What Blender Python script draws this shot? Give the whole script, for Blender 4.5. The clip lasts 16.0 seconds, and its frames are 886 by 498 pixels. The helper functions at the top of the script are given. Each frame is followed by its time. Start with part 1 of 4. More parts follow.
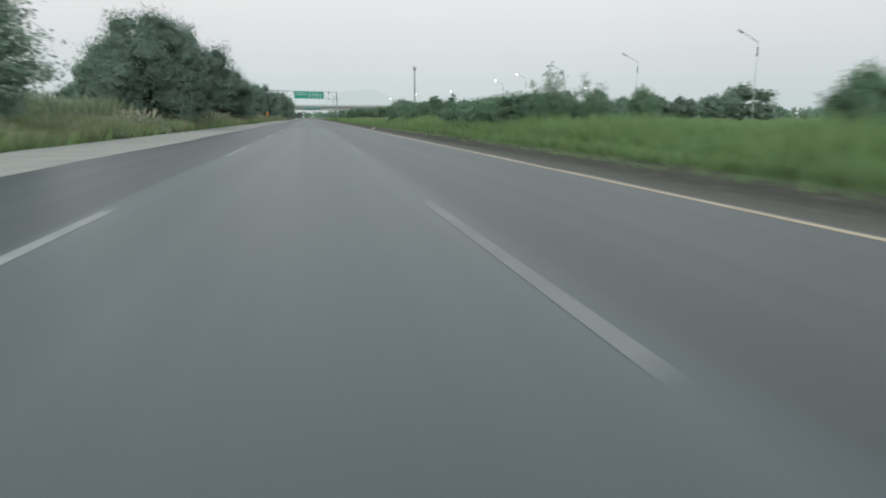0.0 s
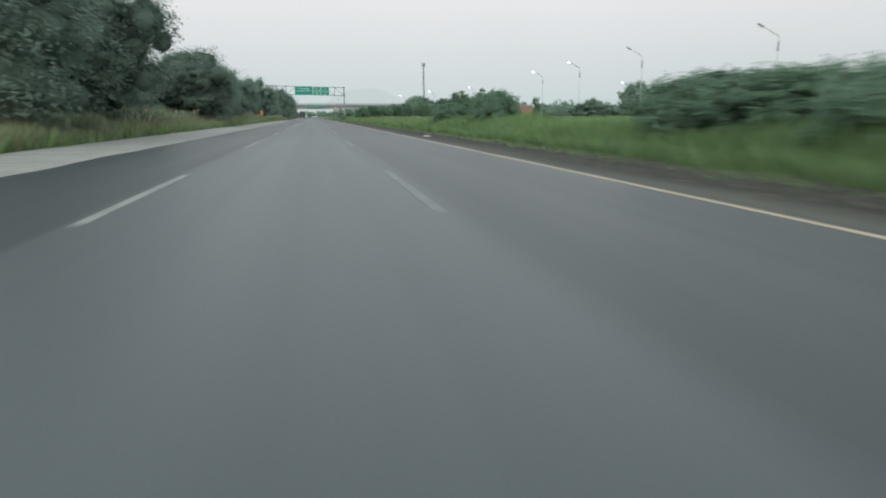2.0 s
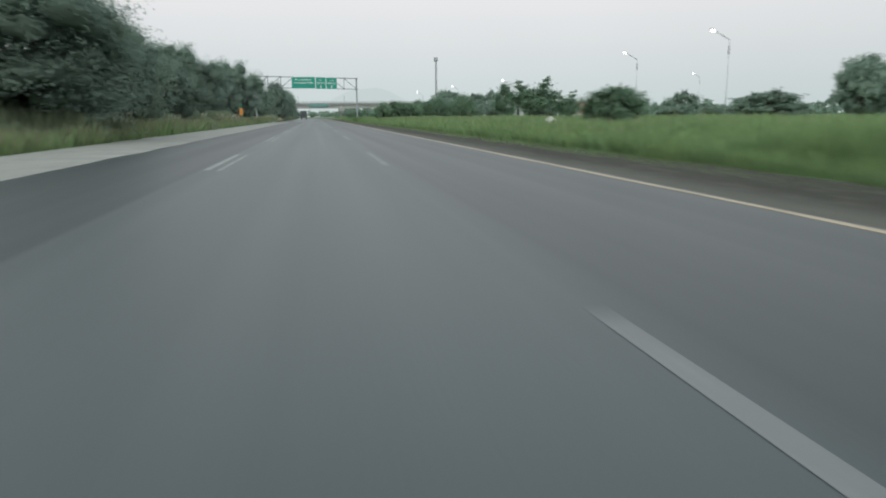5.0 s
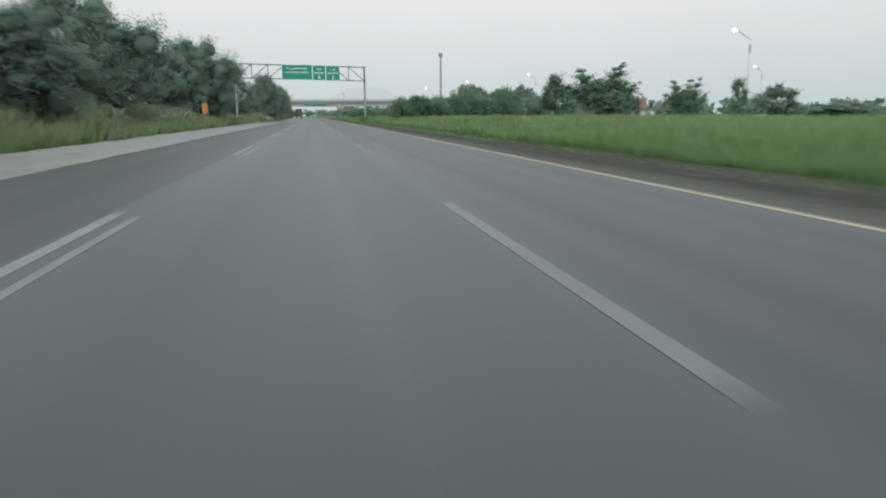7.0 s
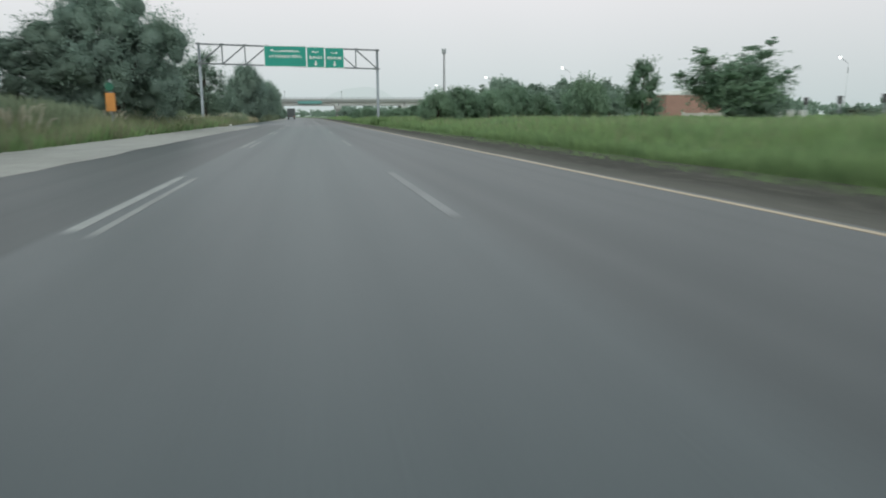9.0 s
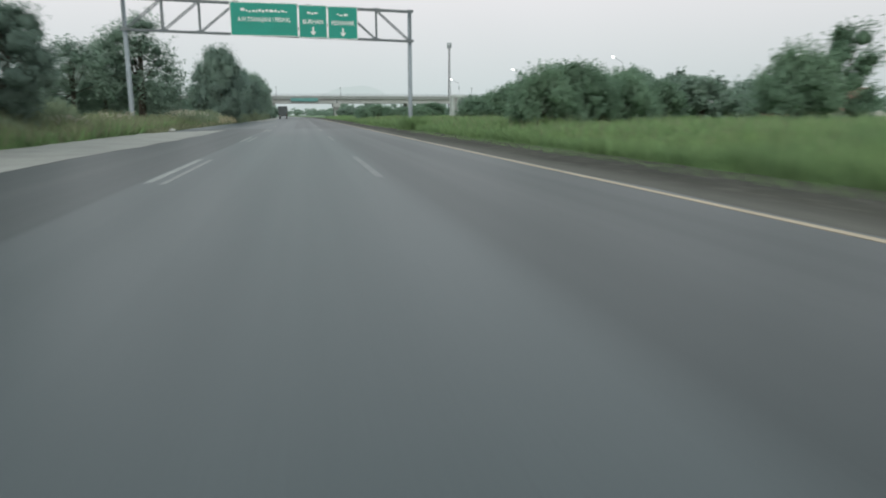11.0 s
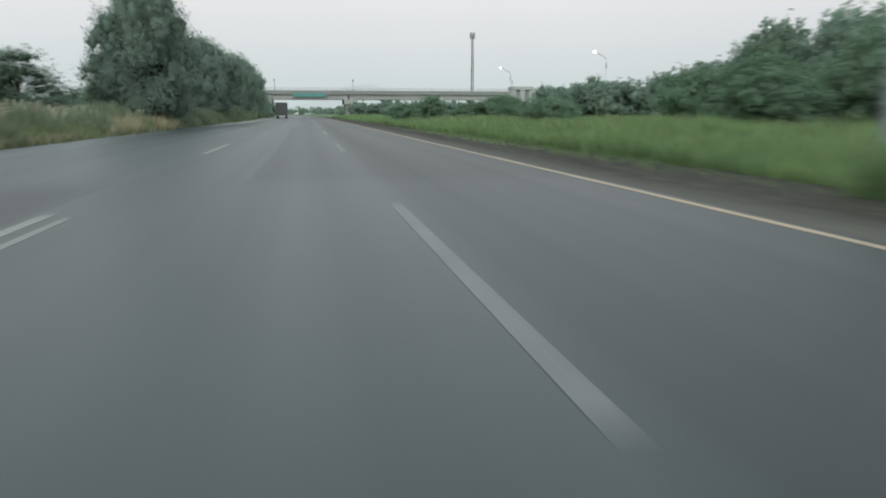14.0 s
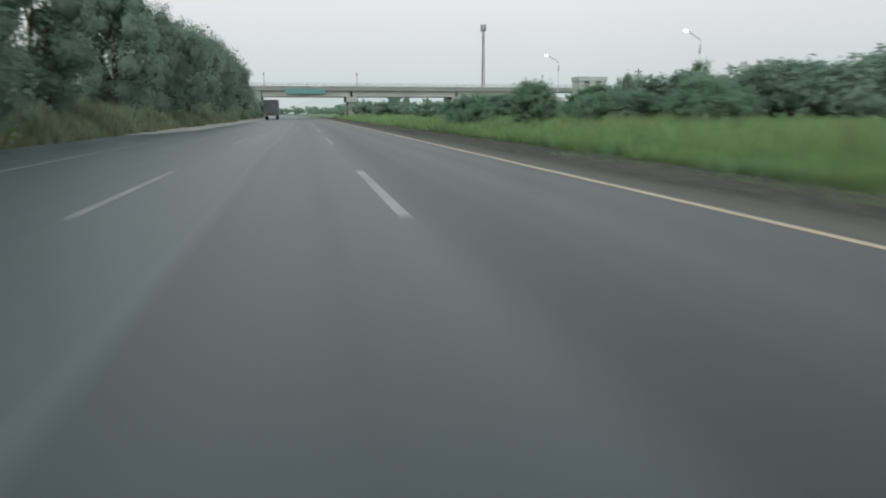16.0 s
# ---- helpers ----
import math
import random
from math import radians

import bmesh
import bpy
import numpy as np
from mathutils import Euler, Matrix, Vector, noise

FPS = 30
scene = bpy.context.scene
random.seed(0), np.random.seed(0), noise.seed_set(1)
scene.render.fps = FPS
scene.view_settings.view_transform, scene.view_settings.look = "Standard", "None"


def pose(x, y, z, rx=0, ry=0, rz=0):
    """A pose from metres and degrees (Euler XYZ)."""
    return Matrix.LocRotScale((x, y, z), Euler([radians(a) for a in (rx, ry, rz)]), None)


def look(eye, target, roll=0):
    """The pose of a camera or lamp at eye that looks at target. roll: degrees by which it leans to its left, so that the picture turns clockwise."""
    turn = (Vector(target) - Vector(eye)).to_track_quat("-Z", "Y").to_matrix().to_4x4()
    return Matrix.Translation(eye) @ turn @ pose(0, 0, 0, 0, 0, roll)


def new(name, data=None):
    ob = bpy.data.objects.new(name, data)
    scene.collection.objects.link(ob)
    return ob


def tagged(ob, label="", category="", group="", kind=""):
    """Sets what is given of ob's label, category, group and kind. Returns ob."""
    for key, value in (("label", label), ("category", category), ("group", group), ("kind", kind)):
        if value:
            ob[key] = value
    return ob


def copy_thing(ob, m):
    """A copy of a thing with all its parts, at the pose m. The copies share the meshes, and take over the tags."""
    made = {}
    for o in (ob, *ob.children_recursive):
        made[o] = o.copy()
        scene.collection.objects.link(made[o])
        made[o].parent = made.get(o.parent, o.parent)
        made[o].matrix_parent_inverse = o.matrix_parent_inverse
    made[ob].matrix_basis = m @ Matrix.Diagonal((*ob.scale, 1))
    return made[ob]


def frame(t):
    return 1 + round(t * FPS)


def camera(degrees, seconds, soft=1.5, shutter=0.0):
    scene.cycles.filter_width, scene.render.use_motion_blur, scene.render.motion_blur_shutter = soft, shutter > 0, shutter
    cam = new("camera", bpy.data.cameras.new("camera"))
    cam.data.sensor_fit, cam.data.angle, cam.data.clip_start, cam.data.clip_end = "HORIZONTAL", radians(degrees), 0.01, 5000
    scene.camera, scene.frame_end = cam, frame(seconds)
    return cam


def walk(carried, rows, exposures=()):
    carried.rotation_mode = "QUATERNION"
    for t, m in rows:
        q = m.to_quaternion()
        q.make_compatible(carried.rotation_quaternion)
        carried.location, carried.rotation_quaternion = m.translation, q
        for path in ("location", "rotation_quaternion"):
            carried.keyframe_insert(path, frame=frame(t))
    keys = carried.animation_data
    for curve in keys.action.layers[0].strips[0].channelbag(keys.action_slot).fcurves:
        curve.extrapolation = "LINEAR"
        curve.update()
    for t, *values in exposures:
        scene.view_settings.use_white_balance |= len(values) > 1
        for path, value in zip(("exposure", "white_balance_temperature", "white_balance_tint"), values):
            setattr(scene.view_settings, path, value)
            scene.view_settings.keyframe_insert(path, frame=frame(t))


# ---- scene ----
FOV = 65.46
cam = camera(FOV, 16.0, soft=1.9, shutter=0.85)
PATH = [
    (0, 0.000, -0.066, 1.05, -10.738, -10.824, -0.038),
    (0.5, 0.011, 7.504, 1.05, -10.685, -10.836, 0.201),
    (1, 0.042, 15.076, 1.05, -10.578, -10.768, 0.169),
    (1.5, 0.087, 22.648, 1.05, -10.558, -10.888, -0.076),
    (2, 0.055, 30.221, 1.05, -10.469, -10.913, 0.197),
    (2.5, 0.027, 37.794, 1.05, -10.379, -10.957, 0.384),
    (3, 0.015, 45.367, 1.05, -10.345, -10.957, 0.428),
    (3.5, 0.031, 52.942, 1.05, -10.309, -10.899, 0.077),
    (4, -0.015, 60.518, 1.05, -10.291, -10.950, 0.492),
    (6.5, -0.096, 98.405, 1.05, -10.291, -10.935, 0.406),
    (7, -0.147, 105.982, 1.05, -10.567, -11.004, 0.305),
    (7.5, -0.143, 113.573, 1.05, -10.650, -10.917, 0.389),
    (8, -0.135, 121.162, 1.05, -10.823, -11.030, 0.367),
    (8.5, -0.111, 128.778, 1.05, -10.910, -11.039, 0.331),
    (9, -0.088, 136.386, 1.05, -11.011, -10.961, 0.211),
    (11.5, 0.191, 174.423, 1.05, -11.439, -11.090, 0.121),
    (12, 0.249, 181.950, 1.05, -11.352, -11.298, 0.136),
    (12.5, 0.325, 189.473, 1.05, -11.183, -11.302, 0.035),
    (13, 0.361, 196.910, 1.05, -11.099, -11.277, 0.115),
    (13.5, 0.437, 204.305, 1.05, -11.044, -11.374, 0.276),
    (14, 0.418, 211.880, 1.05, -11.015, -11.109, 0.022),
    (14.5, 0.390, 219.456, 1.05, -11.138, -11.076, -0.069),
    (15, 0.384, 227.032, 1.05, -11.256, -11.133, 0.237),
    (15.5, 0.408, 234.608, 1.05, -11.424, -11.549, 0.120),
    (16, 0.411, 242.179, 1.05, -11.368, -11.133, 0.088),
]
walk(cam, [(t, pose(x, y, z, 90 + pitch, roll, yaw)) for t, x, y, z, yaw, pitch, roll in PATH],
     exposures=[(0.0, 0.0, 6330, 3), (16.0, 0.0, 6330, 3)])

# ---- world, sun ----
world = bpy.data.worlds.new("overcast_sky")
scene.world = world
world.use_nodes = True
wn, wl = world.node_tree.nodes, world.node_tree.links
wn.clear()
sky = wn.new("ShaderNodeTexSky")
sky.sky_type = "NISHITA"
sky.sun_disc = False
sky.sun_elevation, sky.sun_rotation = radians(19), radians(200)
sky.dust_density, sky.air_density, sky.ozone_density = 8.0, 1.0, 1.0
hs = wn.new("ShaderNodeHueSaturation")
hs.inputs["Saturation"].default_value = 0.25
wl.new(sky.outputs["Color"], hs.inputs["Color"])
tc = wn.new("ShaderNodeTexCoord")
sep = wn.new("ShaderNodeSeparateXYZ")
wl.new(tc.outputs["Generated"], sep.inputs[0])
ramp = wn.new("ShaderNodeValToRGB")
ramp.color_ramp.elements[0].position, ramp.color_ramp.elements[0].color = 0.0, (5.8, 6.3, 6.42, 1)
ramp.color_ramp.elements[1].position, ramp.color_ramp.elements[1].color = 0.17, (8.25, 7.74, 8.02, 1)
overcast = ramp.color_ramp.elements.new(0.55)
overcast.color = (6.9, 7.5, 7.55, 1)
wl.new(sep.outputs["Z"], ramp.inputs["Fac"])
cloud = wn.new("ShaderNodeTexNoise")
cloud.inputs["Scale"].default_value, cloud.inputs["Detail"].default_value = 2.2, 3.0
wl.new(tc.outputs["Generated"], cloud.inputs["Vector"])
cr = wn.new("ShaderNodeMapRange")
cr.inputs["To Min"].default_value, cr.inputs["To Max"].default_value = 0.94, 1.06
wl.new(cloud.outputs["Fac"], cr.inputs["Value"])
side = wn.new("ShaderNodeMapRange")
side.inputs["From Min"].default_value, side.inputs["From Max"].default_value = 0.2, 0.8
side.inputs["To Min"].default_value, side.inputs["To Max"].default_value = 1.0, 0.93
wl.new(sep.outputs["X"], side.inputs["Value"])
both = wn.new("ShaderNodeMath")
both.operation = "MULTIPLY"
wl.new(cr.outputs["Result"], both.inputs[0])
wl.new(side.outputs["Result"], both.inputs[1])
mul = wn.new("ShaderNodeVectorMath")
mul.operation = "SCALE"
wl.new(ramp.outputs["Color"], mul.inputs[0])
wl.new(both.outputs[0], mul.inputs["Scale"])
wm = wn.new("ShaderNodeMix")
wm.data_type = "RGBA"
wm.inputs["Factor"].default_value = 0.95
wl.new(hs.outputs["Color"], wm.inputs["A"])
wl.new(mul.outputs["Vector"], wm.inputs["B"])
bg = wn.new("ShaderNodeBackground")
bg.inputs["Strength"].default_value = 0.11
wl.new(wm.outputs["Result"], bg.inputs["Color"])
wo = wn.new("ShaderNodeOutputWorld")
wl.new(bg.outputs["Background"], wo.inputs["Surface"])

sun = new("sun", bpy.data.lights.new("sun", "SUN"))
sun.data.energy, sun.data.angle, sun.data.color = 1.5, radians(80), (1.0, 0.97, 0.93)
sun.matrix_world = look((-20, -56, 21), (0, 0, 0))


# ---- materials ----
def mat(name, base, rough=0.7, var=0.25, big=0.3, fine=8.0, bump=0.2, metal=0.0, spec=0.4, rand=0.0, emit=None, dist=0.02):
    """A procedural surface: stains at a large scale, grain at a fine one, and a little relief."""
    m = bpy.data.materials.new(name)
    m.use_nodes = True
    n, l = m.node_tree.nodes, m.node_tree.links
    b = n["Principled BSDF"]
    b.inputs["Roughness"].default_value, b.inputs["Metallic"].default_value = rough, metal
    b.inputs["Specular IOR Level"].default_value = spec
    geo = n.new("ShaderNodeNewGeometry")
    n1, n2 = n.new("ShaderNodeTexNoise"), n.new("ShaderNodeTexNoise")
    n1.inputs["Scale"].default_value, n1.inputs["Detail"].default_value = big, 4
    n2.inputs["Scale"].default_value, n2.inputs["Detail"].default_value = fine, 5
    for k in (n1, n2):
        l.new(geo.outputs["Position"], k.inputs["Vector"])
    add = n.new("ShaderNodeMath")
    add.operation = "ADD"
    l.new(n1.outputs["Fac"], add.inputs[0])
    l.new(n2.outputs["Fac"], add.inputs[1])
    last = add.outputs[0]
    if rand:
        oi = n.new("ShaderNodeObjectInfo")
        r = n.new("ShaderNodeMath")
        r.operation = "MULTIPLY_ADD"
        r.inputs[1].default_value = rand
        l.new(oi.outputs["Random"], r.inputs[0])
        l.new(last, r.inputs[2])
        last = r.outputs[0]
    mr = n.new("ShaderNodeMapRange")
    mr.inputs["From Min"].default_value, mr.inputs["From Max"].default_value = 0.5, 1.5 + rand
    mr.inputs["To Min"].default_value, mr.inputs["To Max"].default_value = 1 - var, 1 + var
    l.new(last, mr.inputs["Value"])
    v = n.new("ShaderNodeVectorMath")
    v.operation = "SCALE"
    v.inputs[0].default_value = base
    l.new(mr.outputs["Result"], v.inputs["Scale"])
    l.new(v.outputs["Vector"], b.inputs["Base Color"])
    if bump:
        bp = n.new("ShaderNodeBump")
        bp.inputs["Strength"].default_value, bp.inputs["Distance"].default_value = bump, dist
        l.new(n2.outputs["Fac"], bp.inputs["Height"])
        l.new(bp.outputs["Normal"], b.inputs["Normal"])
    if emit:
        b.inputs["Emission Color"].default_value = (*emit[:3], 1)
        b.inputs["Emission Strength"].default_value = emit[3]
    return m


def leaf_mat(name, base, var=0.25, warm=(1.25, 1.12, 0.9), through_light=0.45):
    """Leaves: each one a little different, some light passing through."""
    m = bpy.data.materials.new(name)
    m.use_nodes = True
    n, l = m.node_tree.nodes, m.node_tree.links
    b = n["Principled BSDF"]
    b.inputs["Roughness"].default_value = 0.7
    b.inputs["Specular IOR Level"].default_value = 0.15
    geo, oi = n.new("ShaderNodeNewGeometry"), n.new("ShaderNodeObjectInfo")
    mr = n.new("ShaderNodeMapRange")
    mr.inputs["To Min"].default_value, mr.inputs["To Max"].default_value = 1 - var, 1 + var
    l.new(geo.outputs["Random Per Island"], mr.inputs["Value"])
    mo = n.new("ShaderNodeMapRange")
    mo.inputs["To Min"].default_value, mo.inputs["To Max"].default_value = 0.91, 1.09
    l.new(oi.outputs["Random"], mo.inputs["Value"])
    k = n.new("ShaderNodeMath")
    k.operation = "MULTIPLY"
    l.new(mr.outputs["Result"], k.inputs[0])
    l.new(mo.outputs["Result"], k.inputs[1])
    mix = n.new("ShaderNodeMix")
    mix.data_type = "RGBA"
    mix.inputs["A"].default_value = (*base, 1)
    mix.inputs["B"].default_value = (base[0] * warm[0], base[1] * warm[1], base[2] * warm[2], 1)
    nz = n.new("ShaderNodeTexNoise")
    nz.inputs["Scale"].default_value = 0.35
    l.new(geo.outputs["Position"], nz.inputs["Vector"])
    l.new(nz.outputs["Fac"], mix.inputs["Factor"])
    v = n.new("ShaderNodeVectorMath")
    v.operation = "SCALE"
    l.new(mix.outputs["Result"], v.inputs[0])
    l.new(k.outputs[0], v.inputs["Scale"])
    l.new(v.outputs["Vector"], b.inputs["Base Color"])
    tr = n.new("ShaderNodeBsdfTranslucent")
    l.new(v.outputs["Vector"], tr.inputs["Color"])
    ms = n.new("ShaderNodeMixShader")
    ms.inputs[0].default_value = through_light
    l.new(b.outputs[0], ms.inputs[1])
    l.new(tr.outputs[0], ms.inputs[2])
    l.new(ms.outputs[0], n["Material Output"].inputs["Surface"])
    return m


def road_mat():
    """Asphalt laid in strips of different age, with polished wheel tracks, grain and vignetting painted on the right
    lane.
    """
    m = bpy.data.materials.new("asphalt")
    m.use_nodes = True
    n, l = m.node_tree.nodes, m.node_tree.links
    b = n["Principled BSDF"]
    geo = n.new("ShaderNodeNewGeometry")
    sp = n.new("ShaderNodeSeparateXYZ")
    l.new(geo.outputs["Position"], sp.inputs[0])

    def math_node(op, a, c=None, d=None):
        k = n.new("ShaderNodeMath")
        k.operation = op
        for i, s in enumerate((a, c, d)):
            if s is None:
                continue
            if isinstance(s, (int, float)):
                k.inputs[i].default_value = s
            else:
                l.new(s, k.inputs[i])
        return k.outputs[0]

    def rng(src, a, c, lo, hi):
        k = n.new("ShaderNodeMapRange")
        for nm, s in (("From Min", a), ("From Max", c), ("To Min", lo), ("To Max", hi)):
            k.inputs[nm].default_value = s
        l.new(src, k.inputs["Value"])
        return k.outputs["Result"]

    def noisy(scale, detail, stretch=1.0):
        mp = n.new("ShaderNodeMapping")
        mp.inputs["Scale"].default_value = (1, stretch, 1)
        l.new(geo.outputs["Position"], mp.inputs["Vector"])
        k = n.new("ShaderNodeTexNoise")
        k.inputs["Scale"].default_value, k.inputs["Detail"].default_value = scale, detail
        l.new(mp.outputs["Vector"], k.inputs["Vector"])
        return k.outputs["Fac"]

    wob = math_node("MULTIPLY_ADD", noisy(0.4, 2, 0.15), 0.3, sp.outputs["X"])
    strip = rng(wob, -2.30, -2.2, 0.64, 1.0)
    late = rng(sp.outputs["Y"], 222, 224, 0.0, 1.0)
    strip2 = rng(wob, -0.40, -0.30, 1.0, 0.74)
    strip = math_node("ADD", math_node("MULTIPLY", math_node("SUBTRACT", 1.0, late), math_node("SUBTRACT", strip, 1.0)), 1.0)
    s = math_node("MULTIPLY", strip, math_node("ADD", math_node("MULTIPLY", late, math_node("SUBTRACT", strip2, 1.0)), 1.0))
    # Right lane: its own tone, darkened further to imitate windscreen vignetting.
    right_lane = rng(wob, 1.5, 1.9, 1.0, 0.69)
    seam = math_node("ABSOLUTE", math_node("ADD", wob, 0.47))
    seam = math_node("MULTIPLY", late, rng(seam, 0.02, 0.08, 0.13, 0.0))
    s = math_node("ADD", s, seam)
    dust = math_node("MULTIPLY", rng(sp.outputs["Y"], 206, 220, 0.0, 1.0), rng(math_node("MULTIPLY_ADD", noisy(0.5, 4, 0.4), 2.2, sp.outputs["X"]), -7.6, -5.6, 0.75, 0.0))
    s = math_node("ADD", s, dust)
    patch = rng(sp.outputs["Y"], 69.2, 69.4, 1.08, 0.93)
    s = math_node("MULTIPLY", math_node("MULTIPLY", s, right_lane), patch)
    stripe = noisy(1.1, 3, 0.012)
    blotch = noisy(0.18, 4, 0.35)
    grain = noisy(45.0, 4)
    t = math_node("MULTIPLY", s, rng(stripe, 0.3, 0.7, 0.92, 1.08))
    t = math_node("MULTIPLY", t, rng(blotch, 0.3, 0.7, 0.9, 1.1))
    t = math_node("MULTIPLY", t, rng(grain, 0.3, 0.7, 0.8, 1.2))
    v = n.new("ShaderNodeVectorMath")
    v.operation = "SCALE"
    v.inputs[0].default_value = (0.055, 0.066, 0.073)
    l.new(t, v.inputs["Scale"])
    l.new(v.outputs["Vector"], b.inputs["Base Color"])
    l.new(rng(stripe, 0.3, 0.7, 0.45, 0.4), b.inputs["Roughness"])
    l.new(math_node("MULTIPLY", s, 0.82), b.inputs["Specular IOR Level"])
    b.inputs["Specular Tint"].default_value = (0.90, 1.0, 1.045, 1)
    bp = n.new("ShaderNodeBump")
    bp.inputs["Strength"].default_value, bp.inputs["Distance"].default_value = 0.15, 0.006
    l.new(grain, bp.inputs["Height"])
    l.new(bp.outputs["Normal"], b.inputs["Normal"])
    return m


def soil_mat():
    """Bare brown soil with long streaks, damp patches and pale dust blown off the asphalt."""
    m = bpy.data.materials.new("soil_shoulder")
    m.use_nodes = True
    n, l = m.node_tree.nodes, m.node_tree.links
    b = n["Principled BSDF"]
    b.inputs["Roughness"].default_value, b.inputs["Specular IOR Level"].default_value = 0.9, 0.2
    geo, sp = n.new("ShaderNodeNewGeometry"), n.new("ShaderNodeSeparateXYZ")
    l.new(geo.outputs["Position"], sp.inputs[0])

    def noisy(scale, detail, stretch):
        mp, k = n.new("ShaderNodeMapping"), n.new("ShaderNodeTexNoise")
        mp.inputs["Scale"].default_value = (1, stretch, 1)
        l.new(geo.outputs["Position"], mp.inputs["Vector"])
        k.inputs["Scale"].default_value, k.inputs["Detail"].default_value = scale, detail
        l.new(mp.outputs["Vector"], k.inputs["Vector"])
        return k.outputs["Fac"]

    def mix(fac, a, c):
        k = n.new("ShaderNodeMix")
        k.data_type = "RGBA"
        l.new(fac, k.inputs["Factor"])
        for slot, q in (("A", a), ("B", c)):
            if isinstance(q, tuple):
                k.inputs[slot].default_value = (*q, 1)
            else:
                l.new(q, k.inputs[slot])
        return k.outputs["Result"]

    def rng(src, a, c, lo, hi):
        k = n.new("ShaderNodeMapRange")
        for nm, q in (("From Min", a), ("From Max", c), ("To Min", lo), ("To Max", hi)):
            k.inputs[nm].default_value = q
        l.new(src, k.inputs["Value"])
        return k.outputs["Result"]

    soil = mix(rng(noisy(0.9, 4, 0.12), 0.35, 0.65, 0, 1), (0.044, 0.043, 0.037), (0.066, 0.064, 0.054))
    soil = mix(rng(noisy(3.0, 5, 0.6), 0.5, 0.72, 0, 0.5), soil, (0.15, 0.14, 0.122))
    near = n.new("ShaderNodeMath")
    near.operation = "MULTIPLY_ADD"
    near.inputs[1].default_value = 0.9
    l.new(noisy(0.5, 3, 0.2), near.inputs[0])
    l.new(sp.outputs["X"], near.inputs[2])
    soil = mix(rng(near.outputs[0], 5.7, 6.6, 0.75, 0), soil, (0.15, 0.145, 0.132))
    l.new(soil, b.inputs["Base Color"])
    bp = n.new("ShaderNodeBump")
    bp.inputs["Strength"].default_value, bp.inputs["Distance"].default_value = 0.6, 0.04
    l.new(noisy(9.0, 5, 1.0), bp.inputs["Height"])
    l.new(bp.outputs["Normal"], b.inputs["Normal"])
    return m


M_ROAD = road_mat()
M_CONC_SHOULDER = mat("pale_shoulder", (0.34, 0.335, 0.32), 0.9, 0.3, 0.8, 9, 0.4)
M_DIRT = soil_mat()
M_WHITE_LINE = mat("worn_white_paint", (0.3, 0.305, 0.305), 0.6, 0.35, 1.2, 20, 0.1)
M_OLD_LINE = mat("faded_white_paint", (0.225, 0.23, 0.232), 0.48, 0.45, 1.2, 20, 0.1, spec=0.5)
M_DULL_LINE = mat("dull_white_paint", (0.185, 0.19, 0.2), 0.48, 0.35, 1.2, 20, 0.1, spec=0.5)
M_YELLOW = mat("yellow_edge_paint", (0.47, 0.385, 0.29), 0.7, 0.3, 1.0, 18, 0.1)
M_GROUND = mat("grassy_ground", (0.14, 0.21, 0.115), 0.95, 0.4, 0.12, 5, 0.8, dist=0.06)
M_GRASS = leaf_mat("grass_blades", (0.22, 0.338, 0.182), 0.18, (1.25, 1.1, 0.85), 0.5)
M_DRY = leaf_mat("dry_grass_blades", (0.285, 0.315, 0.212), 0.25, (1.12, 1.02, 0.92), 0.45)
M_STRAW = leaf_mat("straw_blades", (0.5, 0.47, 0.35), 0.2, (1.08, 1.0, 0.88))
M_PLUME = leaf_mat("pale_plumes", (0.58, 0.57, 0.5), 0.2, (1.05, 1.0, 0.9))
# Tree leaf tones are lifted to imitate haze; far plants take the paler one.
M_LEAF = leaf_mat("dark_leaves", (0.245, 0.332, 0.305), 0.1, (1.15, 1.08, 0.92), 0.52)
M_LEAF2 = leaf_mat("grey_green_hazed_leaves", (0.28, 0.375, 0.325), 0.12, (1.12, 1.06, 0.95), 0.52)
M_LEAF3 = leaf_mat("bush_leaves", (0.215, 0.322, 0.245), 0.1, (1.15, 1.06, 0.92), 0.52)
M_SCRUB = leaf_mat("olive_scrub_leaves", (0.275, 0.335, 0.24), 0.2, (1.1, 1.03, 0.95), 0.45)
M_BARK = mat("bark", (0.1, 0.085, 0.07), 0.9, 0.35, 3, 20, 0.6)
M_STEEL = mat("galvanised_steel", (0.36, 0.38, 0.4), 0.5, 0.15, 0.8, 14, 0.1, metal=0.35)
M_PAINTED = mat("grey_painted_steel", (0.27, 0.3, 0.33), 0.5, 0.15, 0.8, 14, 0.08)
M_TRUSS = mat("dark_truss_steel", (0.15, 0.165, 0.175), 0.55, 0.15, 0.8, 14, 0.08)
M_GREEN = mat("green_sign_sheet", (0.012, 0.265, 0.2), 0.45, 0.12, 0.9, 10, 0.0)
M_SIGN_WHITE = mat("white_sign_sheet", (0.75, 0.77, 0.76), 0.5, 0.06, 1, 10, 0.0)
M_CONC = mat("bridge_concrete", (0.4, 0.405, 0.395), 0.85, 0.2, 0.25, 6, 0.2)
# The parapet is a darker grey than the coping and girders.
M_PARAPET = mat("grey_parapet", (0.27, 0.28, 0.275), 0.85, 0.2, 0.25, 6, 0.2)
M_CONC_DARK = mat("pier_concrete", (0.32, 0.32, 0.31), 0.85, 0.25, 0.25, 6, 0.2)
M_BANNER = mat("teal_banner", (0.13, 0.3, 0.285), 0.6, 0.15, 0.5, 5, 0.05)
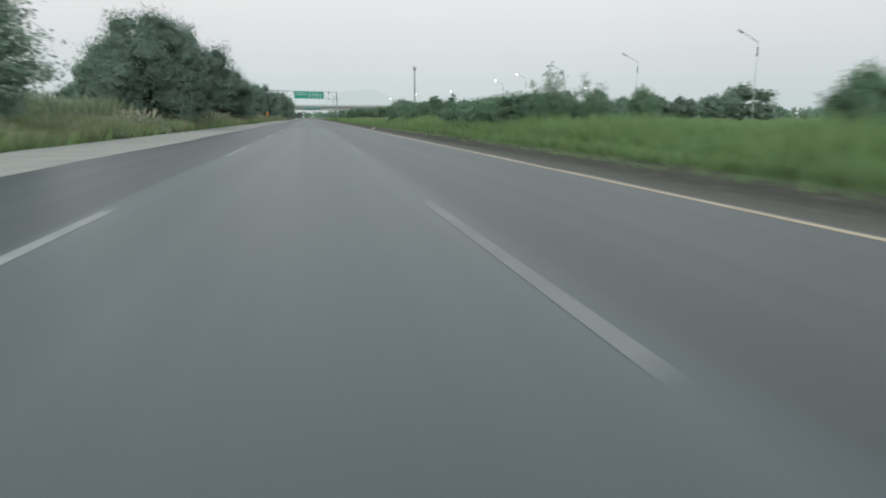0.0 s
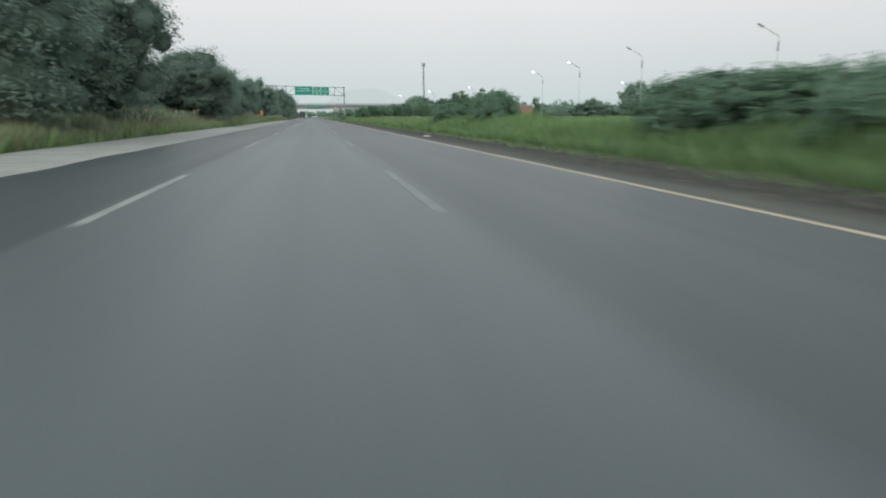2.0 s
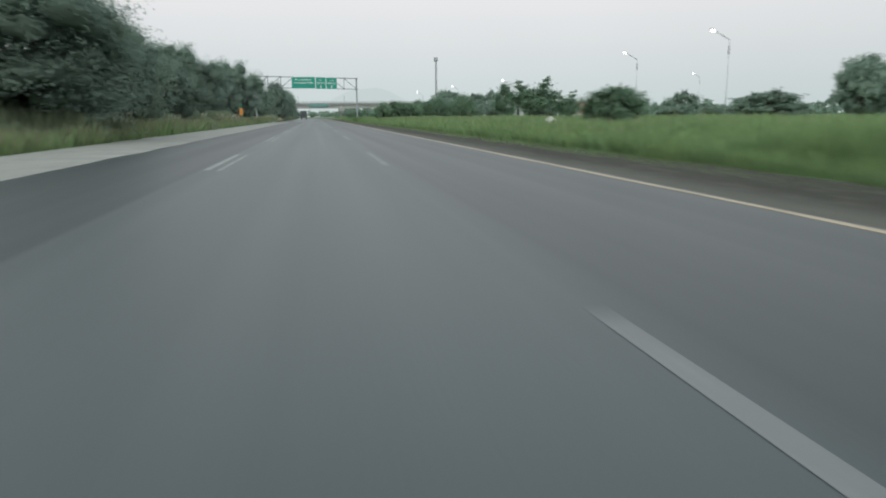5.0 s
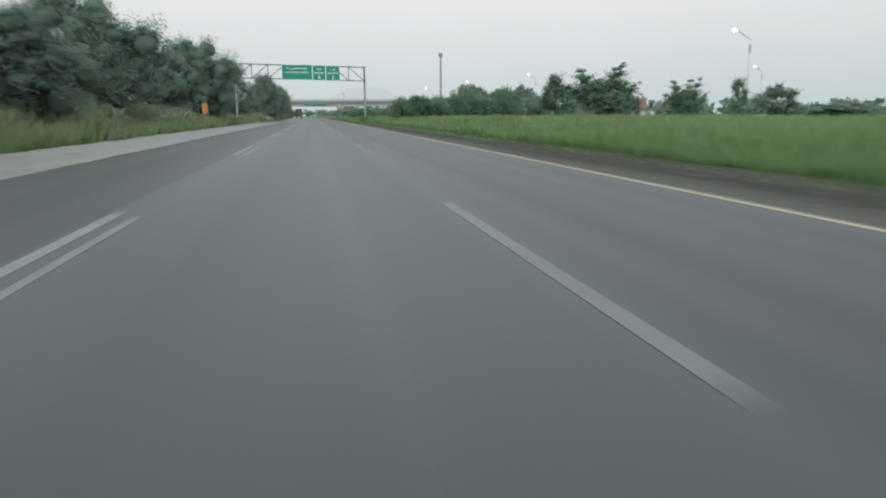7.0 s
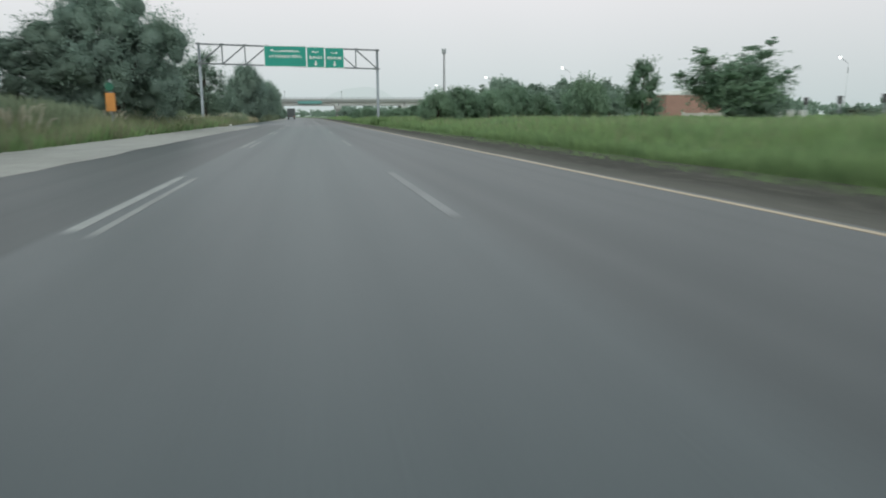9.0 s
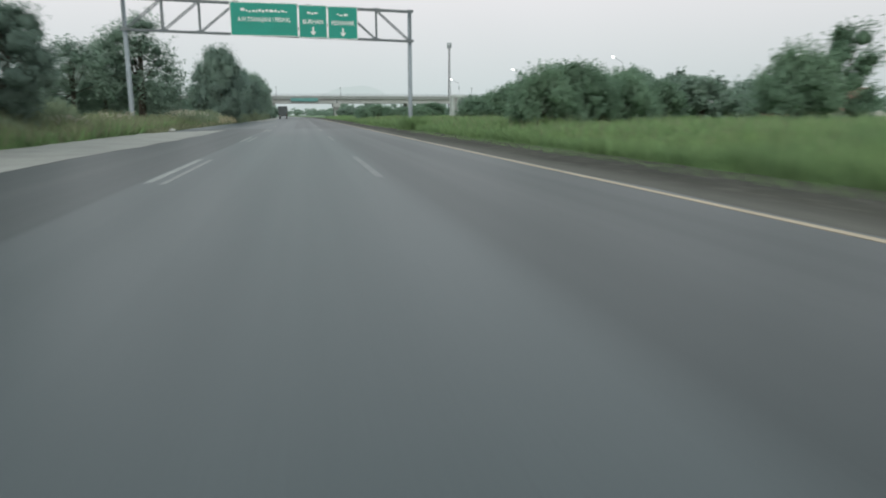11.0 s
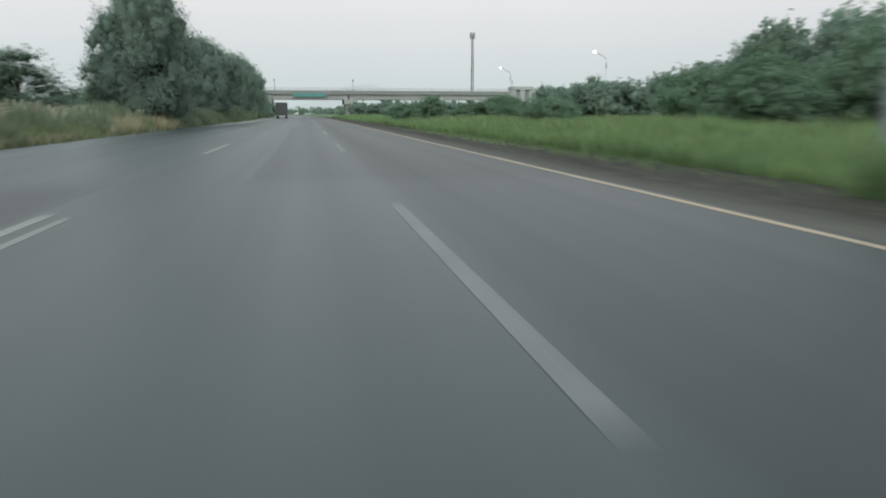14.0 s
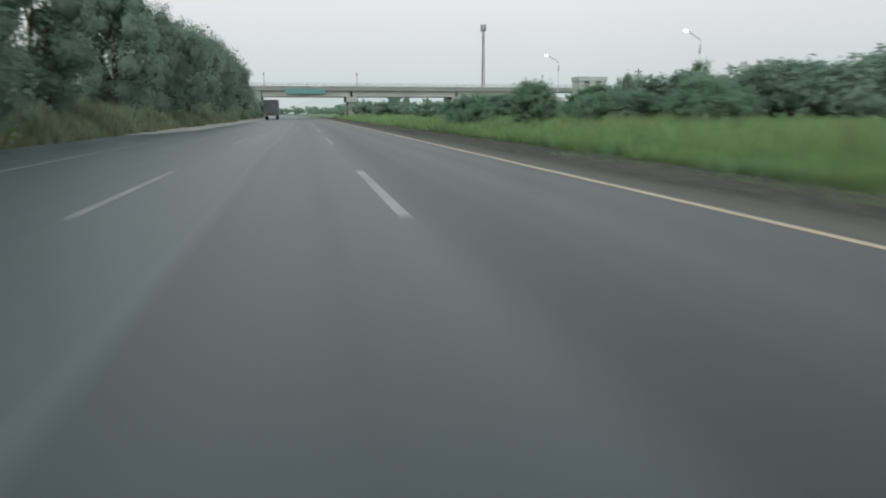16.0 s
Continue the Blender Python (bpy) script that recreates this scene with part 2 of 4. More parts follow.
M_ORANGE = mat("orange_panel", (0.62, 0.27, 0.075), 0.5, 0.12, 1.2, 9, 0.05)
M_TEAL_DISC = mat("green_disc", (0.03, 0.14, 0.09), 0.5, 0.15, 1.2, 9, 0.05)
M_BRICK = mat("red_brick_wall", (0.31, 0.19, 0.155), 0.85, 0.25, 0.6, 14, 0.3)
M_WHITEWASH = mat("whitewash", (0.66, 0.67, 0.66), 0.8, 0.18, 0.5, 7, 0.15)
M_GATE = mat("weathered_whitewash", (0.44, 0.46, 0.45), 0.85, 0.22, 0.6, 7, 0.15)
M_ROOF = mat("pale_roof_slab", (0.48, 0.46, 0.43), 0.85, 0.2, 0.5, 7, 0.2)
M_DARK = mat("dark_opening", (0.03, 0.034, 0.036), 0.5, 0.2, 1, 8, 0.0)
M_RUBBER = mat("tyre_rubber", (0.025, 0.025, 0.026), 0.85, 0.2, 2, 20, 0.1)
M_TRUCK = mat("dark_truck_paint", (0.095, 0.105, 0.11), 0.6, 0.3, 0.8, 9, 0.1)
M_LAMP_ON = mat("lit_lamp_glass", (0.8, 0.8, 0.8), 0.4, 0.02, 1, 5, 0.0, emit=(1.0, 0.99, 0.96, 4.0))
M_LAMP_OFF = mat("lamp_glass", (0.5, 0.52, 0.53), 0.4, 0.05, 1, 5, 0.0)
# Lamp poles are paled so they fade against the sky, as in haze.
M_LAMP_POLE = mat("pale_lamp_steel", (0.5, 0.52, 0.54), 0.5, 0.1, 0.8, 14, 0.05)
M_ROCK = mat("pale_rock", (0.5, 0.49, 0.46), 0.85, 0.25, 2, 15, 0.5)
M_MAST = mat("mast_steel", (0.09, 0.09, 0.095), 0.7, 0.2, 0.5, 9, 0.1)


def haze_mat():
    """Far hills in a flat glowing colour, with the morning haze painted into it."""
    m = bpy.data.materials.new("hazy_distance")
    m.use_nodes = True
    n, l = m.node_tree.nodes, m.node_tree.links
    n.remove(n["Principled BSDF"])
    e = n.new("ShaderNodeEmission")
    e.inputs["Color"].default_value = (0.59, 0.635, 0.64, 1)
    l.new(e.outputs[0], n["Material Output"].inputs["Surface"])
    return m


M_HAZE = haze_mat()


# ---- building helpers ----
def mesh_of(name, verts, faces, material, smooth=False):
    me = bpy.data.meshes.new(name)
    me.from_pydata(verts, [], faces)
    me.materials.append(material)
    if smooth:
        me.polygons.foreach_set("use_smooth", [True] * len(me.polygons))
    me.update()
    return me


def part(name, bm, material, parent=None, label="", smooth=False):
    """Links a bmesh as one mesh object under a thing or a part."""
    me = bpy.data.meshes.new(name)
    bm.to_mesh(me)
    bm.free()
    me.materials.append(material)
    if smooth:
        me.polygons.foreach_set("use_smooth", [True] * len(me.polygons))
    ob = new(name, me)
    ob.parent = parent
    if label:
        ob["label"] = label
    return ob


def thing(name, x, y, z, label, category, group="", kind="", rz=0):
    ob = new(name)
    ob.empty_display_size = 0.2
    ob.matrix_basis = pose(x, y, z, 0, 0, rz)
    return tagged(ob, label, category, group, kind)


def box(bm, x0, x1, y0, y1, z0, z1, bevel=0.0):
    m = Matrix.Translation(((x0 + x1) / 2, (y0 + y1) / 2, (z0 + z1) / 2)) @ Matrix.Diagonal((x1 - x0, y1 - y0, z1 - z0, 1))
    v = bmesh.ops.create_cube(bm, size=1, matrix=m)["verts"]
    if bevel:
        es = list({e for k in v for e in k.link_edges})
        bmesh.ops.bevel(bm, geom=es, offset=bevel, segments=2, affect="EDGES", profile=0.5)
    return bm


def tube(bm, pts, radii, n=8):
    """A tapered round limb along points."""
    rings = []
    for i, p in enumerate(pts):
        p = Vector(p)
        a = Vector(pts[max(i - 1, 0)])
        c = Vector(pts[min(i + 1, len(pts) - 1)])
        q = (c - a).to_track_quat("Z", "Y")
        rings.append([bm.verts.new(p + q @ Vector((math.cos(k * 2 * math.pi / n) * radii[i], math.sin(k * 2 * math.pi / n) * radii[i], 0))) for k in range(n)])
    for r, s in zip(rings, rings[1:]):
        for k in range(n):
            bm.faces.new((r[k], r[(k + 1) % n], s[(k + 1) % n], s[k]))
    bm.faces.new(rings[0][::-1])
    bm.faces.new(rings[-1])
    return bm


def rod(bm, a, b, w):
    """A square bar between two points."""
    a, b = Vector(a), Vector(b)
    d = b - a
    m = Matrix.Translation((a + b) / 2) @ d.to_track_quat("Z", "Y").to_matrix().to_4x4() @ Matrix.Diagonal((w, w, d.length, 1))
    bmesh.ops.create_cube(bm, size=1, matrix=m)
    return bm


# ---- the ground, the road ----
def bend(y):
    """How far the road has curved aside at a place along it."""
    return -1.25e-4 * max(0.0, y - 350) ** 2


def rise(x, y):
    """Gentle lie of the land beside the road."""
    left = max(0.0, min(1.0, (-x - 9.4) / 3.5))
    right = max(0.0, min(1.0, (x - 8.3) / 3.2))
    near = 1.0 if y < 700 else max(0.0, 1 - (y - 700) / 500)
    return near * (0.42 * left + 0.46 * right + 0.10 * noise.noise((x * 0.08, y * 0.05, 0)) * min(1.0, left + right)) - 0.06


def ground():
    xs = [-2500, -1200, -600, -300, -150, -90, -60, -45] + [-36 + 1.5 * i for i in range(18)] + [-9.3, -8.9, 0, 8.0] + [9 + 1.5 * i for i in range(34)] + [64, 75, 90, 120, 180, 300, 600, 1200, 2500]
    ys = [-300, -120, -60] + [-30 + 4 * i for i in range(115)] + [440, 480, 540, 620, 720, 900, 1200, 1700, 2400, 3300, 4600]
    verts, faces = [], []
    for y in ys:
        for x in xs:
            xb = x + (bend(min(y, 900)) if abs(x) < 80 else 0)
            verts.append((xb, y, rise(x, y) if abs(x) < 300 else -0.06))
    w = len(xs)
    for j in range(len(ys) - 1):
        for i in range(w - 1):
            faces.append((j * w + i, j * w + i + 1, (j + 1) * w + i + 1, (j + 1) * w + i))
    return tagged(new("ground", mesh_of("ground", verts, faces, M_GROUND, True)), "rough green grassland beside the highway", "ground", kind="structure")


ground()


def strip(name, x0, x1, y0, y1, z, material, label="", category="", thick=0.05, step=6.0, rag0=0.0, rag1=0.0, parent=None, kind="structure", taper=None):
    """A long slab along the road, with ragged edges where it has worn."""
    count = max(1, int((y1 - y0) / step))
    verts, faces = [], []
    for i in range(count + 1):
        y = y0 + (y1 - y0) * i / count
        a = x0 + rag0 * noise.noise((y * 0.35, x0, 3)) + bend(y)
        c = x1 + rag1 * noise.noise((y * 0.31, x1, 7)) + bend(y)
        if taper:
            a, c = taper(y, a, c)
        verts += [(a, y, z), (c, y, z), (a, y, z - thick), (c, y, z - thick)]
    for i in range(count):
        k = i * 4
        faces += [(k, k + 1, k + 5, k + 4), (k + 2, k, k + 4, k + 6), (k + 1, k + 3, k + 7, k + 5)]
    faces += [(0, 2, 3, 1), (count * 4, count * 4 + 1, count * 4 + 3, count * 4 + 2)]
    ob = new(name, mesh_of(name, verts, faces, material))
    ob.parent = parent
    if parent is None:
        tagged(ob, label, category, kind=kind)
    elif label:
        ob["label"] = label
    return ob


def road_left(y):
    """The asphalt widens where the pale shoulder ends."""
    k = max(0.0, min(1.0, (y - 203) / 8))
    return -5.5 - 3.0 * k * k * (3 - 2 * k) + bend(y)


road = strip("road", -5.5, 5.04, -60, 950, 0.0, M_ROAD, "worn grey asphalt highway with faint wheel tracks", "road", 0.12, 2.0, 0.05, 0.1,
             taper=lambda y, a, c: (road_left(y) + a + 5.5 - bend(y), c))
strip("shoulder_left", -9.0, -5.45, -60, 218, 0.006, M_CONC_SHOULDER, "pale dusty gravel shoulder along the asphalt", "shoulder", 0.1, 0.8, 0.35, 0.16,
      taper=lambda y, a, c: (min(a + 3.6 * max(0.0, (y - 208) / 10) ** 2.2, c + 0.4), c + 0.4 * max(0.0, min(1.0, (y - 185) / 15))))
strip("shoulder_far", -9.0, -6.15, 279, 640, 0.006, M_CONC_SHOULDER, "pale gravel shoulder farther along the highway", "shoulder", 0.1, 2.0, 0.3, 0.15,
      taper=lambda y, a, c: (a, c - 2.2 * max(0.0, 1 - (y - 279) / 12) ** 1.5))
strip("shoulder_right", 5.0, 8.3, -60, 950, -0.014, M_DIRT, "bare brown soil shoulder beside the yellow line", "shoulder", 0.1, 1.2, 0.0, 0.5)
strip("edge_line", 4.82, 4.94, -60, 900, 0.004, M_YELLOW, "worn yellow edge line", thick=0.004, step=3.0, rag0=0.03, rag1=0.03, parent=road)
strip("edge_line", -5.19, -5.13, 221, 276, 0.004, M_DULL_LINE, "worn white edge line", thick=0.004, step=3.0, rag0=0.03, rag1=0.03, parent=road)


def dashes(x, y_first, y_last, name, material, width, length=6.0, period=17.62, start=2.5):
    bm = bmesh.new()
    box(bm, -width / 2, width / 2, 0, length, 0.0005, 0.003)
    first = None
    k = 0
    while True:
        y = start + period * k
        k += 1
        if y < y_first:
            continue
        if y > y_last:
            break
        if first is None:
            first = part(name, bm, material, road)
            ob = first
        else:
            ob = new(name, first.data)
            ob.parent = road
        ob.matrix_basis = pose(x + bend(y), y, 0, 0, 0, math.degrees(2.5e-4 * max(0.0, y - 350)))


dashes(1.42, -20, 240, "lane_dash", M_DULL_LINE, 0.14)
dashes(1.42, 240, 640, "lane_dash", M_WHITE_LINE, 0.14)
dashes(-2.29, -20, 236, "lane_dash", M_WHITE_LINE, 0.135, start=2.3)
dashes(-1.97, 236, 640, "lane_dash", M_DULL_LINE, 0.13, start=3.1)
dashes(-2.02, 88, 215, "old_lane_dash", M_OLD_LINE, 0.095, start=2.0)


# ---- vegetation ----
def ball():
    """A coarse round lump: its corners and its triangles."""
    bm = bmesh.new()
    bmesh.ops.create_icosphere(bm, subdivisions=2, radius=1)
    bm.verts.ensure_lookup_table()
    v = np.array([q.co[:] for q in bm.verts])
    f = np.array([[q.index for q in k.verts] for k in bm.faces])
    bm.free()
    return v, f


BALL_V, BALL_F = ball()


def crown_mesh(name, seed, clumps, leaves, size, material, spiky=0.0, droop=0.0, core=0.5):
    """Many small pointed leaves strung along twigs that fan out of uneven clumps, over close-grown lumps of foliage."""
    rs = np.random.RandomState(seed)
    c = np.array(clumps, float)
    area = (c[:, 3] * c[:, 4] + c[:, 4] * c[:, 5] + c[:, 3] * c[:, 5])
    per = 12
    twigs = leaves // per
    leaves = twigs * per
    pick = rs.choice(len(c), twigs, p=area / area.sum())
    heart = np.array([0, 0, c[:, 2].max() * 0.35])
    out = c[pick, :3] - heart
    out /= np.linalg.norm(out, axis=1)[:, None] + 0.01
    d = rs.normal(size=(twigs, 3)) * 0.75 + out * 0.6 + np.array([0, 0, 0.25 - droop])
    d /= np.linalg.norm(d, axis=1)[:, None]
    reach = 0.55 + 0.6 * rs.rand(twigs) + spiky * rs.rand(twigs) ** 5
    u = (0.35 + 0.65 * rs.rand(twigs, per) ** 0.75)
    base = c[pick, :3] + rs.uniform(-0.5, 0.5, size=(twigs, 3)) * c[pick, 3:6]
    ax = d * reach[:, None] * c[pick, 3:6]
    p = base[:, None, :] + ax[:, None, :] * u[:, :, None]
    p = p + np.clip(rs.normal(size=(twigs, per, 3)), -1.4, 1.4) * (c[pick, 3] * 0.23)[:, None, None] * (1.15 - 0.8 * u)[:, :, None]
    p = p.reshape(-1, 3)
    p[:, 2] = np.maximum(p[:, 2], 0.05)
    dl = np.repeat(d, per, axis=0)
    nrm = rs.normal(size=(leaves, 3)) * 0.4 + np.repeat(out, per, axis=0) * 0.5 + dl * 0.12
    nrm[:, 2] += 0.6
    nrm /= np.linalg.norm(nrm, axis=1)[:, None]
    a = dl + rs.normal(size=(leaves, 3)) * 0.55
    a -= nrm * (a * nrm).sum(1)[:, None]
    a /= np.linalg.norm(a, axis=1)[:, None] + 1e-6
    b = np.cross(nrm, a)
    s = (size * (0.6 + 0.8 * rs.rand(leaves)))[:, None]
    v = np.empty((leaves, 3, 3))
    v[:, 0] = p + a * s * 0.9
    v[:, 1], v[:, 2] = p - a * s * 0.5 + b * s * 0.5, p - a * s * 0.5 - b * s * 0.5
    corners, faces = [v.reshape(-1, 3)], [np.arange(leaves * 3).reshape(-1, 3)]
    total = leaves * 3
    if core:
        for k in c:
            lump = BALL_V * (1 + rs.uniform(-0.32, 0.25, size=(len(BALL_V), 1))) * k[3:6] * core + k[:3]
            lump[:, 2] = np.maximum(lump[:, 2], 0.03)
            corners.append(lump)
            faces.append(BALL_F + total)
            total += len(BALL_V)
    corners, faces = np.concatenate(corners), np.concatenate(faces)
    me = bpy.data.meshes.new(name)
    me.vertices.add(total)
    me.vertices.foreach_set("co", corners.ravel())
    me.loops.add(len(faces) * 3)
    me.loops.foreach_set("vertex_index", faces.ravel())
    me.polygons.add(len(faces))
    me.polygons.foreach_set("loop_start", np.arange(len(faces)) * 3)
    me.materials.append(material)
    me.update(calc_edges=True)
    me.validate()
    return me


def clump_set(seed, n, w, h, base, r, flat=1.0, peak=0.0, cone=False):
    """Clumps that fill a domed crown of width w and height h, standing on base."""
    rs = np.random.RandomState(seed)
    levels = rs.permutation(n)
    ph = rs.rand(4) * 6.283
    out = []
    for i in range(n):
        u = ((levels[i] + rs.rand()) / n) ** 0.85
        ang = i * 2.39996 + rs.rand() * 0.6
        prof = min(1.0, 0.62 + 1.0 * u) * math.sqrt(max(0.02, 1 - u ** 3.0))
        if cone:
            prof = (0.3 + 0.72 * (1 - u) ** 0.7) * min(1.0, 0.75 + 1.5 * u)
        lobe = 1 + 0.16 * math.sin(2 * ang + ph[0]) + 0.12 * math.sin(3 * ang + ph[1])
        rad = (w / 2 - r * 0.75) * prof * lobe * math.sqrt(rs.rand() * 0.75 + 0.25)
        k = r * (0.7 + 0.6 * rs.rand()) * (1 - 0.2 * u)
        z = base + r * 0.7 + u * (h - base - 1.5 * r) * (1 + 0.1 * math.sin(2 * ang + ph[2])) + peak * (1 - rad / (w / 2))
        out.append((math.cos(ang) * rad, math.sin(ang) * rad, min(z, h - k * flat * 0.9), k * 1.1, k * 1.1, k * flat))
    return out


def spray_set(seed, w, h, limbs=11):
    """Clumps strung along limbs that fan out and up from a low fork."""
    rs = np.random.RandomState(seed)
    out = []
    for i in range(limbs):
        ang = i * 2.4 + rs.rand() * 0.5
        up = 0.35 + 0.62 * rs.rand()
        reach = (w / 2) * (1.15 - 0.75 * up) * (0.8 + 0.3 * rs.rand())
        for k, r in ((0.35, 0.15), (0.6, 0.14), (0.82, 0.1), (1.0, 0.06)):
            out.append((math.cos(ang) * reach * k, math.sin(ang) * reach * k, h * (0.12 + up * 0.84 * k), w * r, w * r, h * r * 0.8))
    return out


def tussock(seed, blades, w, h):
    """Scrub of tall stems: long blades that rise from a patch and lean outwards, over a few leafy twigs."""
    rs = np.random.RandomState(seed)
    r, a = (w / 2) * np.sqrt(rs.rand(blades)), rs.rand(blades) * 6.283
    x, y = np.cos(a) * r, np.sin(a) * r
    top = h * (0.45 + 0.55 * rs.rand(blades)) * np.sqrt(np.maximum(0.12, 1 - (r / (w / 2)) ** 2.5))
    lean = 0.28 * rs.rand(blades) * top
    turn = a + rs.normal(size=blades) * 0.9
    face = rs.rand(blades) * 6.283
    half = 0.035 + 0.05 * rs.rand(blades)
    start = np.where(rs.rand(blades) < 0.5, 0.0, 0.45 * top)
    v = np.empty((blades, 3, 3))
    v[:, 0] = np.stack([x - np.cos(face) * half, y - np.sin(face) * half, start - 0.03], 1)
    v[:, 1] = np.stack([x + np.cos(face) * half, y + np.sin(face) * half, start - 0.03], 1)
    v[:, 2] = np.stack([x + np.cos(turn) * lean, y + np.sin(turn) * lean, top], 1)
    me = bpy.data.meshes.new("crown")
    me.vertices.add(blades * 3)
    me.vertices.foreach_set("co", v.ravel())
    me.loops.add(blades * 3)
    me.loops.foreach_set("vertex_index", np.arange(blades * 3))
    me.polygons.add(blades)
    me.polygons.foreach_set("loop_start", np.arange(blades) * 3)
    me.materials.append(M_SCRUB)
    me.update(calc_edges=True)
    ob = thing("shrub", 0, 0, 0, "low olive scrub with tall dry stems in the roadside grass", "shrub")
    bm = bmesh.new()
    tube(bm, [(0, 0, -0.1), (0.06, 0.03, h * 0.35), (-0.05, 0.1, h * 0.7)], [0.03, 0.02, 0.008], 5)
    part("trunk", bm, M_BARK, ob, smooth=True)
    new("crown", me).parent = ob
    return ob


def make_plant(name, seed, clumps, leaves, size, material, trunk, label, category, spiky=0.0, droop=0.0, core=0.5):
    """A plant at the origin: a tapered trunk with limbs that reach into the clumps, and a crown."""
    rs = np.random.RandomState(seed + 99)
    ob = thing(name, 0, 0, 0, label, category)
    bm = bmesh.new()
    height, rad, stems = trunk
    for k in range(stems):
        ang = rs.rand() * 6.283
        foot = (0.25 * k * math.cos(ang), 0.25 * k * math.sin(ang), -0.2)
        lean = (rs.normal() * 0.05 * height, rs.normal() * 0.05 * height)
        tube(bm, [foot, (foot[0] + lean[0] * 0.4, foot[1] + lean[1] * 0.4, height * 0.4), (foot[0] + lean[0], foot[1] + lean[1], height)],
             [rad, rad * 0.75, rad * 0.4], 8)
    top = Vector((0, 0, height * 0.45))
    for c in clumps[:14]:
        e = Vector(c[:3])
        mid = (top + e) / 2 + Vector((rs.normal() * 0.2, rs.normal() * 0.2, 0.15))
        if e.z > 0.8:
            tube(bm, [top, mid, e], [rad * 0.4, rad * 0.25, rad * 0.08], 5)
    part("trunk", bm, M_BARK, ob, smooth=True)
    cr = new("crown", crown_mesh("crown", seed, clumps, leaves, size, material, spiky, droop, core))
    cr.parent = ob
    return ob


# each kind of plant is modelled with its own height and width, then set out along the road
PLANTS = {
    "broad": (lambda: make_plant("tree", 1, clump_set(1, 88, 9.6, 9.0, 0.7, 1.2), 62000, 0.1, M_LEAF, (5.0, 0.3, 2),
                                 "broad dense dark-green roadside tree with a low crown", "tree", 0.3, 0.0, 0.58), 9.6),
    "broad_b": (lambda: make_plant("tree", 12, clump_set(12, 64, 8.0, 8.5, 0.7, 1.08), 29000, 0.11, M_LEAF, (5.0, 0.26, 1),
                                   "rounded dark-green roadside tree in a row", "tree", 0.3, 0.0, 0.58), 8.0),
    # The set-back kinds carry paler leaves, with haze put into the colour.
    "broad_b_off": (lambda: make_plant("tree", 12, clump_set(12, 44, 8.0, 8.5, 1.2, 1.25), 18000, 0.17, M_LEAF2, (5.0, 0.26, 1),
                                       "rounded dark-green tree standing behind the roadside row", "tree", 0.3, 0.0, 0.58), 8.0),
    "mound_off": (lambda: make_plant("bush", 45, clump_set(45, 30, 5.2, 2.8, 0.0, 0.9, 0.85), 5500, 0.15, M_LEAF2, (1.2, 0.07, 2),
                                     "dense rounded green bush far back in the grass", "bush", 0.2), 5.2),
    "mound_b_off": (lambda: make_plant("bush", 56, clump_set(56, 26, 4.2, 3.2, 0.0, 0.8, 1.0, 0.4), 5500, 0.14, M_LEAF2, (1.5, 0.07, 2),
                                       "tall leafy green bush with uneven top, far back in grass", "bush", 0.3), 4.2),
    "tall": (lambda: make_plant("tree", 23, clump_set(23, 66, 6.4, 9.8, 1.6, 0.98, 1.2, 0.0, True), 40000, 0.12, M_LEAF, (7.0, 0.24, 2),
                                "tall dark-green tree with an uneven pointed top", "tree", 0.2), 6.4),
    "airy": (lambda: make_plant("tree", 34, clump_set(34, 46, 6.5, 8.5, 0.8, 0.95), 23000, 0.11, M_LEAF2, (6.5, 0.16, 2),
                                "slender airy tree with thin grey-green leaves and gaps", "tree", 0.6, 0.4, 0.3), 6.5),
    "mound": (lambda: make_plant("bush", 45, clump_set(45, 44, 5.2, 2.8, 0.0, 0.8, 0.85), 13000, 0.1, M_LEAF3, (1.2, 0.07, 3),
                                 "dense rounded green bush growing in the median grass", "bush", 0.2), 5.2),
    "mound_b": (lambda: make_plant("bush", 56, clump_set(56, 36, 4.2, 3.2, 0.0, 0.72, 1.0, 0.4), 12000, 0.1, M_LEAF3, (1.5, 0.07, 3),
                                   "tall leafy green bush with an uneven top in the grass", "bush", 0.3), 4.2),
    "spray": (lambda: make_plant("young_tree", 67, spray_set(67, 7.4, 7.2), 20000, 0.125, M_LEAF3, (5.0, 0.14, 3),
                                 "young spreading tree with loose leafy sprays on the grass", "tree", 0.75, 0.0, 0.5), 7.4),
    "wisp": (lambda: make_plant("young_tree", 67, spray_set(61, 7.4, 7.2, 8), 9000, 0.1, M_LEAF3, (5.0, 0.1, 2),
                                "young green tree with thin wispy upright sprays", "tree", 0.9, 0.0, 0.0), 7.4),
    "cone": (lambda: make_plant("young_tree", 78, clump_set(78, 22, 3.4, 5.4, 0.3, 0.6, 1.4), 9000, 0.1, M_LEAF3, (4.0, 0.09, 1),
                                "narrow upright young tree standing in the grass", "tree", 0.9), 3.4),
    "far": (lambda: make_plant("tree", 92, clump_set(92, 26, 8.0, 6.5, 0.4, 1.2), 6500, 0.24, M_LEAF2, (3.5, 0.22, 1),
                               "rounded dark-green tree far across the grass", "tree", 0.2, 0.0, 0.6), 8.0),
    "low": (lambda: tussock(89, 2100, 3.6, 1.7), 3.6),
}
